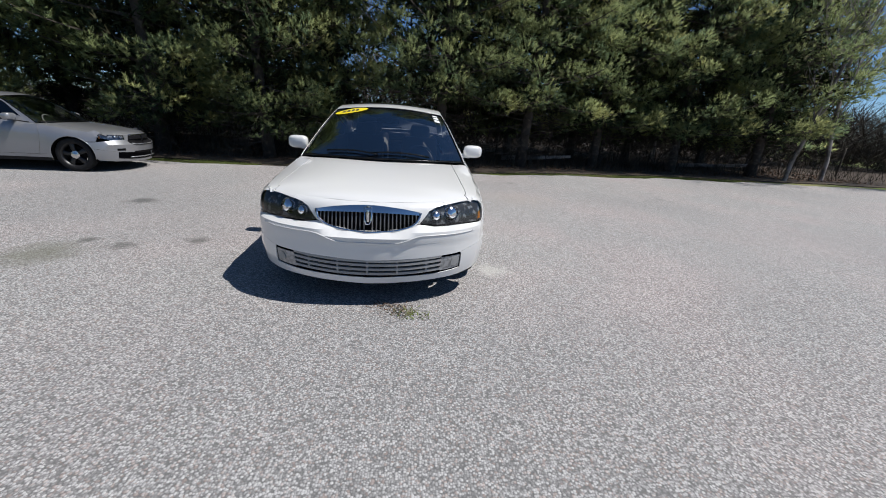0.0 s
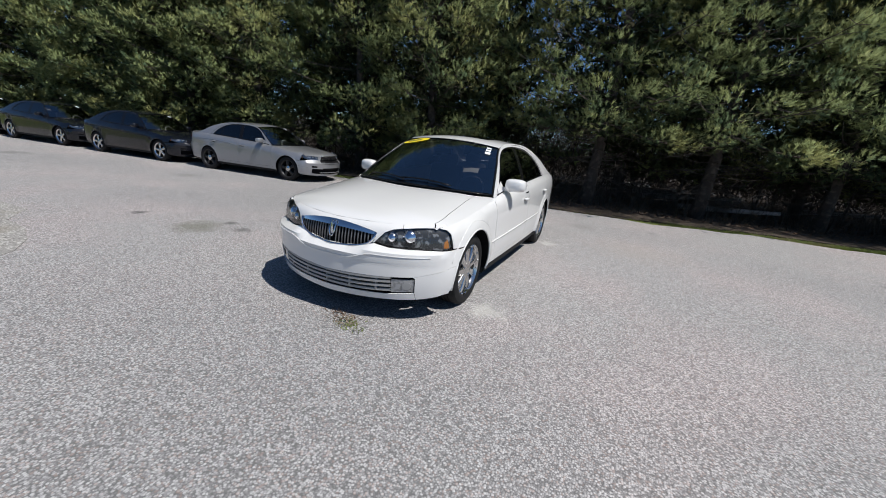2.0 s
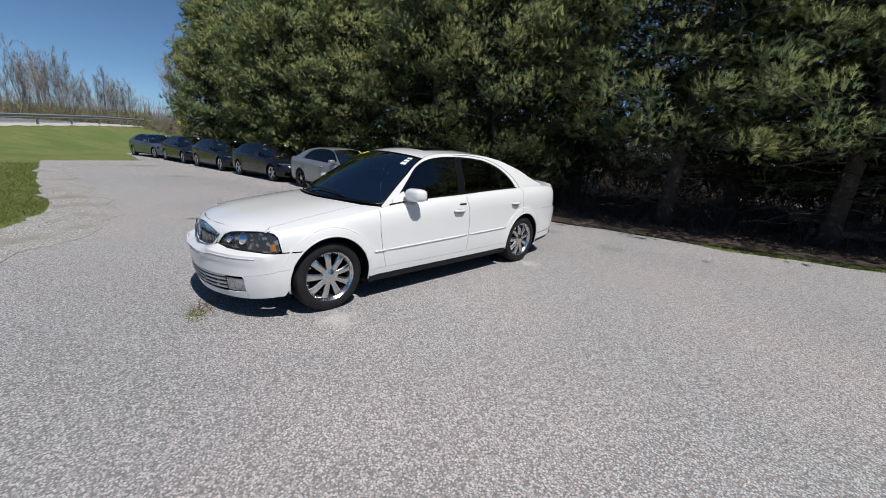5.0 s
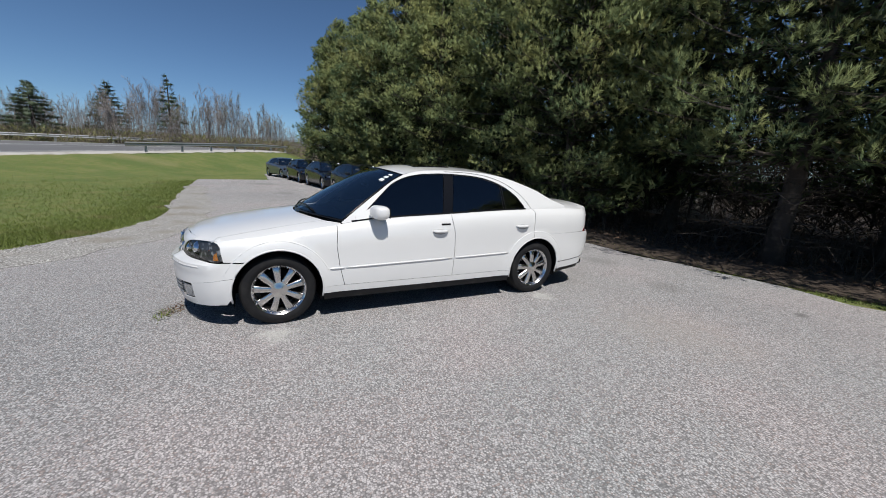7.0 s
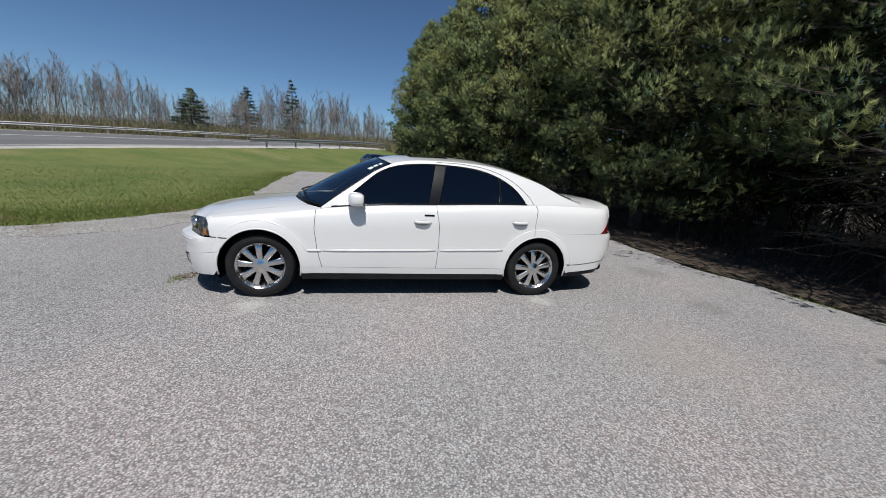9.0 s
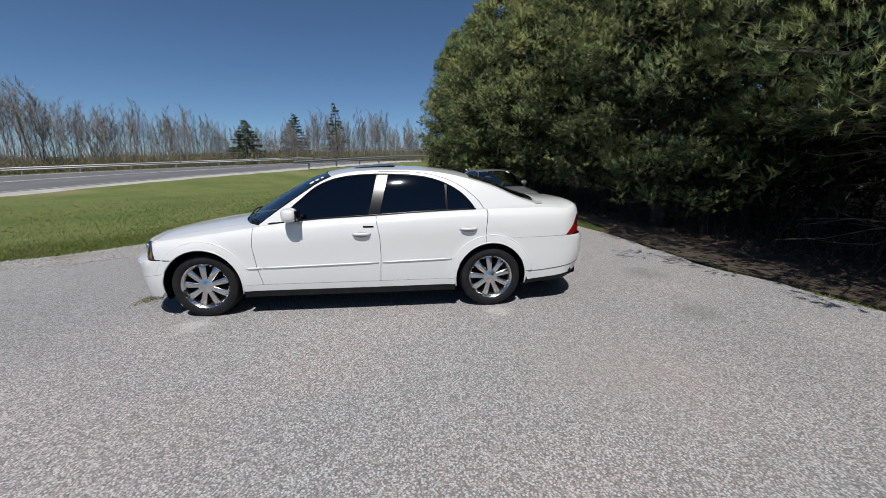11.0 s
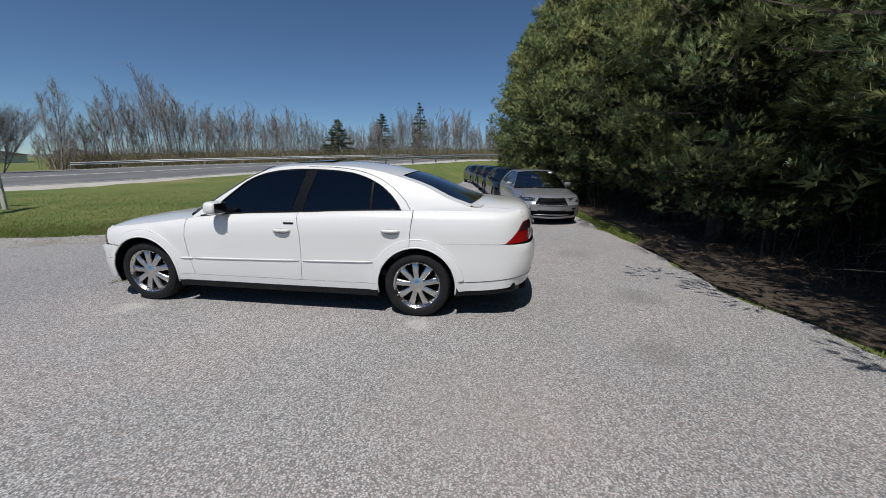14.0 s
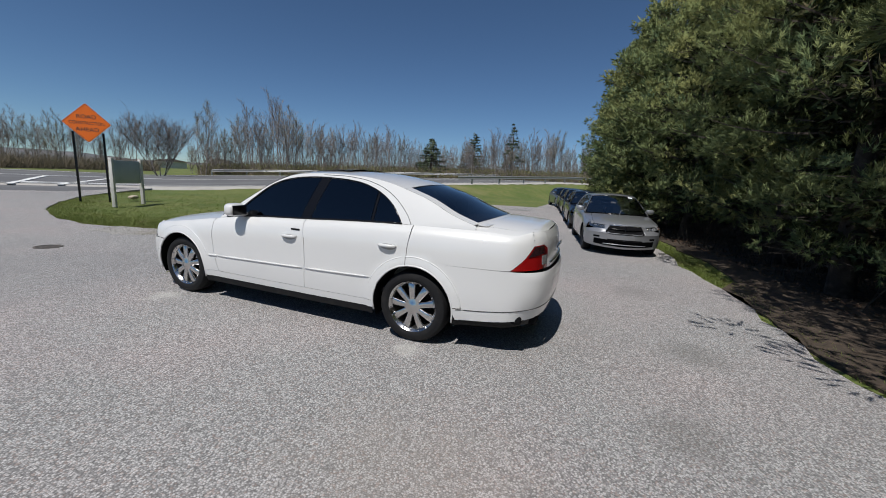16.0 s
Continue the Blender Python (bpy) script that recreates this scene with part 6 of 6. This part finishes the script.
# bare wood behind the pines on the east
east = bare_tree(71, 8.5, "leafless tree standing behind the pines", spread=0.3, limbs=14)
rng = random.Random(72)
for i, (x, y, s) in enumerate(((13.5, 9.5, 1.1), (16.0, 10.5, 1.2), (18.5, 8.5, 1.1), (11.0, 13.5, 1.0), (4.5, 15.0, 1.1), (-2.0, 16.0, 1.0), (-8.0, 15.5, 1.1), (8.0, 16.5, 1.2), (21.5, 10.0, 1.25))):
    o = east if i == 0 else copy_thing(east, pose(0, 0, 0))
    o.matrix_world = pose(x, y, -0.05, 0, 0, rng.uniform(0, 360)) @ Matrix.Diagonal((s, s, s, 1))
# pale low wall and slab behind the wood
tagged(box("garden_wall", (-9.2, 15.2, 0.5), (11, 0.25, 1.1), M["wall_far"], bevel=0.02), "pale low wall glimpsed behind the pines", "wall")
tagged(box("concrete_slab", (1.8, 18.2, 0.10), (2.2, 1.2, 0.24), M["wall_far"], bevel=0.02), "pale concrete slab lying behind the pines", "slab")
# fence behind the pines
fence = thing("wire_fence", "old wire fence on dark posts behind the pines", "fence")
for i in range(16):
    x = -14 + 2.2 * i
    tube("post", [(x, 12.6, -0.1), (x + 0.02, 12.6, 1.25)], 0.035, M["bark"], fence, 6)
for z in (0.35, 0.7, 1.05, 1.2):
    tube("wire", [(-14 + 2.2 * i, 12.6, z + 0.02 * math.sin(i * 2.1)) for i in range(16)], 0.004, M["bark"], fence, 4)
rng = random.Random(77)
for i in range(7):
    x, y, a = rng.uniform(1, 14), rng.uniform(10.5, 16), rng.uniform(-0.5, 0.5)
    l = rng.uniform(1.5, 3.0)
    tagged(tube("fallen_log", [(x, y, 0.12), (x + l * 0.5, y + l * a * 0.5, 0.22), (x + l, y + l * a, 0.35)], [0.09, 0.075, 0.05], M["grey_bark"], None, 7), "grey fallen branch lying on the leaf litter", "log", "fallen branches")

# ---- distance ----
hill_v, hill_f = [], []
rng = random.Random(90)
for i in range(121):
    a = radians(120 + 240 * i / 120)
    x, y = 4 + 380 * math.cos(a), 2 + 380 * math.sin(a)
    h = 1.5 + 1.6 * math.sin(i * 0.31) + 1.0 * math.sin(i * 0.83) + rng.uniform(0, 1.0)
    hill_v += [(x, y, -3), (x * 1.12, y * 1.12, h + 3)]
for i in range(120):
    hill_f.append((2 * i, 2 * i + 2, 2 * i + 3, 2 * i + 1))
tagged(mesh_object("backdrop", hill_v, hill_f, M["hill"]), "low wooded ridge on the horizon", "hill", kind="structure")
for az, d, w, h in ((235.5, 112, 14, 1.5), (230.5, 125, 14, 1.8)):
    x, y = polar(az, d)
    zz = land(x, y)
    shed = thing("far_building", "low pale building with brown roof far beyond the road", "building")
    box("wall", (x, y, zz + h / 2), (w, 6, h), M["wall_far"], shed, pose(0, 0, 0, 0, 0, az))
    bm = bmesh.new()
    vs = [bm.verts.new(Matrix.Rotation(radians(az), 3, "Z") @ Vector(c) + Vector((x, y, zz))) for c in ((-w / 2 - 0.5, -3.6, h), (w / 2 + 0.5, -3.6, h), (w / 2 + 0.5, 3.6, h), (-w / 2 - 0.5, 3.6, h), (-w / 2 - 0.5, 0, h + 0.6), (w / 2 + 0.5, 0, h + 0.6))]
    for q in ((0, 1, 5, 4), (2, 3, 4, 5), (0, 4, 3), (1, 2, 5), (0, 3, 2, 1)):
        bm.faces.new([vs[i] for i in q])
    bmesh.ops.recalc_face_normals(bm, faces=bm.faces)
    part("roof", bm, M["roof_far"], shed)
    for k in (-0.3, 0.0, 0.3):
        box("window", Vector((x, y, zz + h * 0.55)) + Matrix.Rotation(radians(az), 3, "Z") @ Vector((w * k, 3.02, 0)), (1.2, 0.1, 1.0), M["trim"], shed, pose(0, 0, 0, 0, 0, az))

# ---- signs ----


def road_sign():
    sign = thing("road_sign", "orange diamond road-works sign on two dark posts in the grass", "road sign", at=pose(-4.36, -12.05, 0, 0, 0, 138))
    for x in (-0.40, 0.40):
        box("post", (x, 0.02, 1.15), (0.06, 0.045, 2.42), M["trim"], sign)
    h = 0.92
    bm = bmesh.new()
    rim = []
    for cx, cz in ((0, -h / 2 ** 0.5), (h / 2 ** 0.5, 0), (0, h / 2 ** 0.5), (-h / 2 ** 0.5, 0)):
        rim.append(bm.verts.new((cx, 0, cz + 2.66)))
    bm.faces.new(rim)
    ex = bmesh.ops.extrude_face_region(bm, geom=bm.faces[:])
    for g in ex["geom"]:
        if isinstance(g, bmesh.types.BMVert):
            g.co.y -= 0.012
    bmesh.ops.recalc_face_normals(bm, faces=bm.faces)
    bmesh.ops.bevel(bm, geom=[e for e in bm.edges if abs(e.verts[0].co.y - e.verts[1].co.y) > 0.005], offset=0.05, segments=4, affect="EDGES", profile=0.5)
    part("panel", bm, M["orange"], sign, "orange diamond panel")
    q = h / 2 ** 0.5 - 0.035
    tube("border", [(0, -0.011, 2.66 - q), (q, -0.011, 2.66), (0, -0.011, 2.66 + q), (-q, -0.011, 2.66)], 0.006, M["ink"], sign, 4, close=True)
    for text, z, size in (("ROAD", 2.86, 0.18), ("CONSTRUCTION", 2.655, 0.150), ("AHEAD", 2.44, 0.18)):
        cu = bpy.data.curves.new("lettering", "FONT")
        cu.body, cu.size, cu.align_x, cu.align_y, cu.extrude = text, size, "CENTER", "CENTER", 0.002
        tmp = new("lettering", cu)
        bpy.context.view_layer.update()
        me = bpy.data.meshes.new_from_object(tmp)
        bpy.data.objects.remove(tmp)
        me.materials.clear()
        me.materials.append(M["ink"])
        o = new("lettering", me)
        o.parent = sign
        o.matrix_local = pose(0, -0.0135, z, 90, 0, 0) @ Matrix.Diagonal((0.80 if len(text) > 6 else 1.05, 1, 1, 1))


def blank_board():
    """A blank grey board between two pale posts."""
    board = thing("notice_board", "blank grey board between two weathered white posts in the grass", "sign", at=pose(-4.45, -10.30, 0, 0, 0, 29))
    for x in (-0.72, 0.72):
        box("post", (x, 0, 0.76), (0.10, 0.10, 1.56), M["post_white"], board, bevel=0.012)
    box("panel", (0, 0.0, 1.10), (1.30, 0.035, 0.74), M["panel_grey"], board, bevel=0.006, label="flat grey panel")


road_sign()
blank_board()
bm = bmesh.new()
bmesh.ops.create_icosphere(bm, subdivisions=2, radius=0.14)
for v in bm.verts:
    v.co = Vector((v.co.x * 1.3, v.co.y, v.co.z * 0.6)) * (1 + 0.25 * noise.noise(v.co * 6)) + Vector((-5.9, -12.6, 0.08))
tagged(part("stone", bm, M["tan"], smooth=True), "pale tan stone lying in the grass", "stone")
sign2 = thing("warning_sign", "small yellow road sign near the far guard rail", "road sign", at=pose(*polar(174.5, 50), 1.9, 0, 0, 80))
box("post", (0, 0, 0.1), (0.06, 0.06, 1.4), M["galvanised"], sign2)
box("panel", (0, -0.05, 0.75), (0.42, 0.03, 0.42), M["yellow"], sign2, pose(0, 0, 0, 0, 45, 0))

bpy.context.view_layer.update()
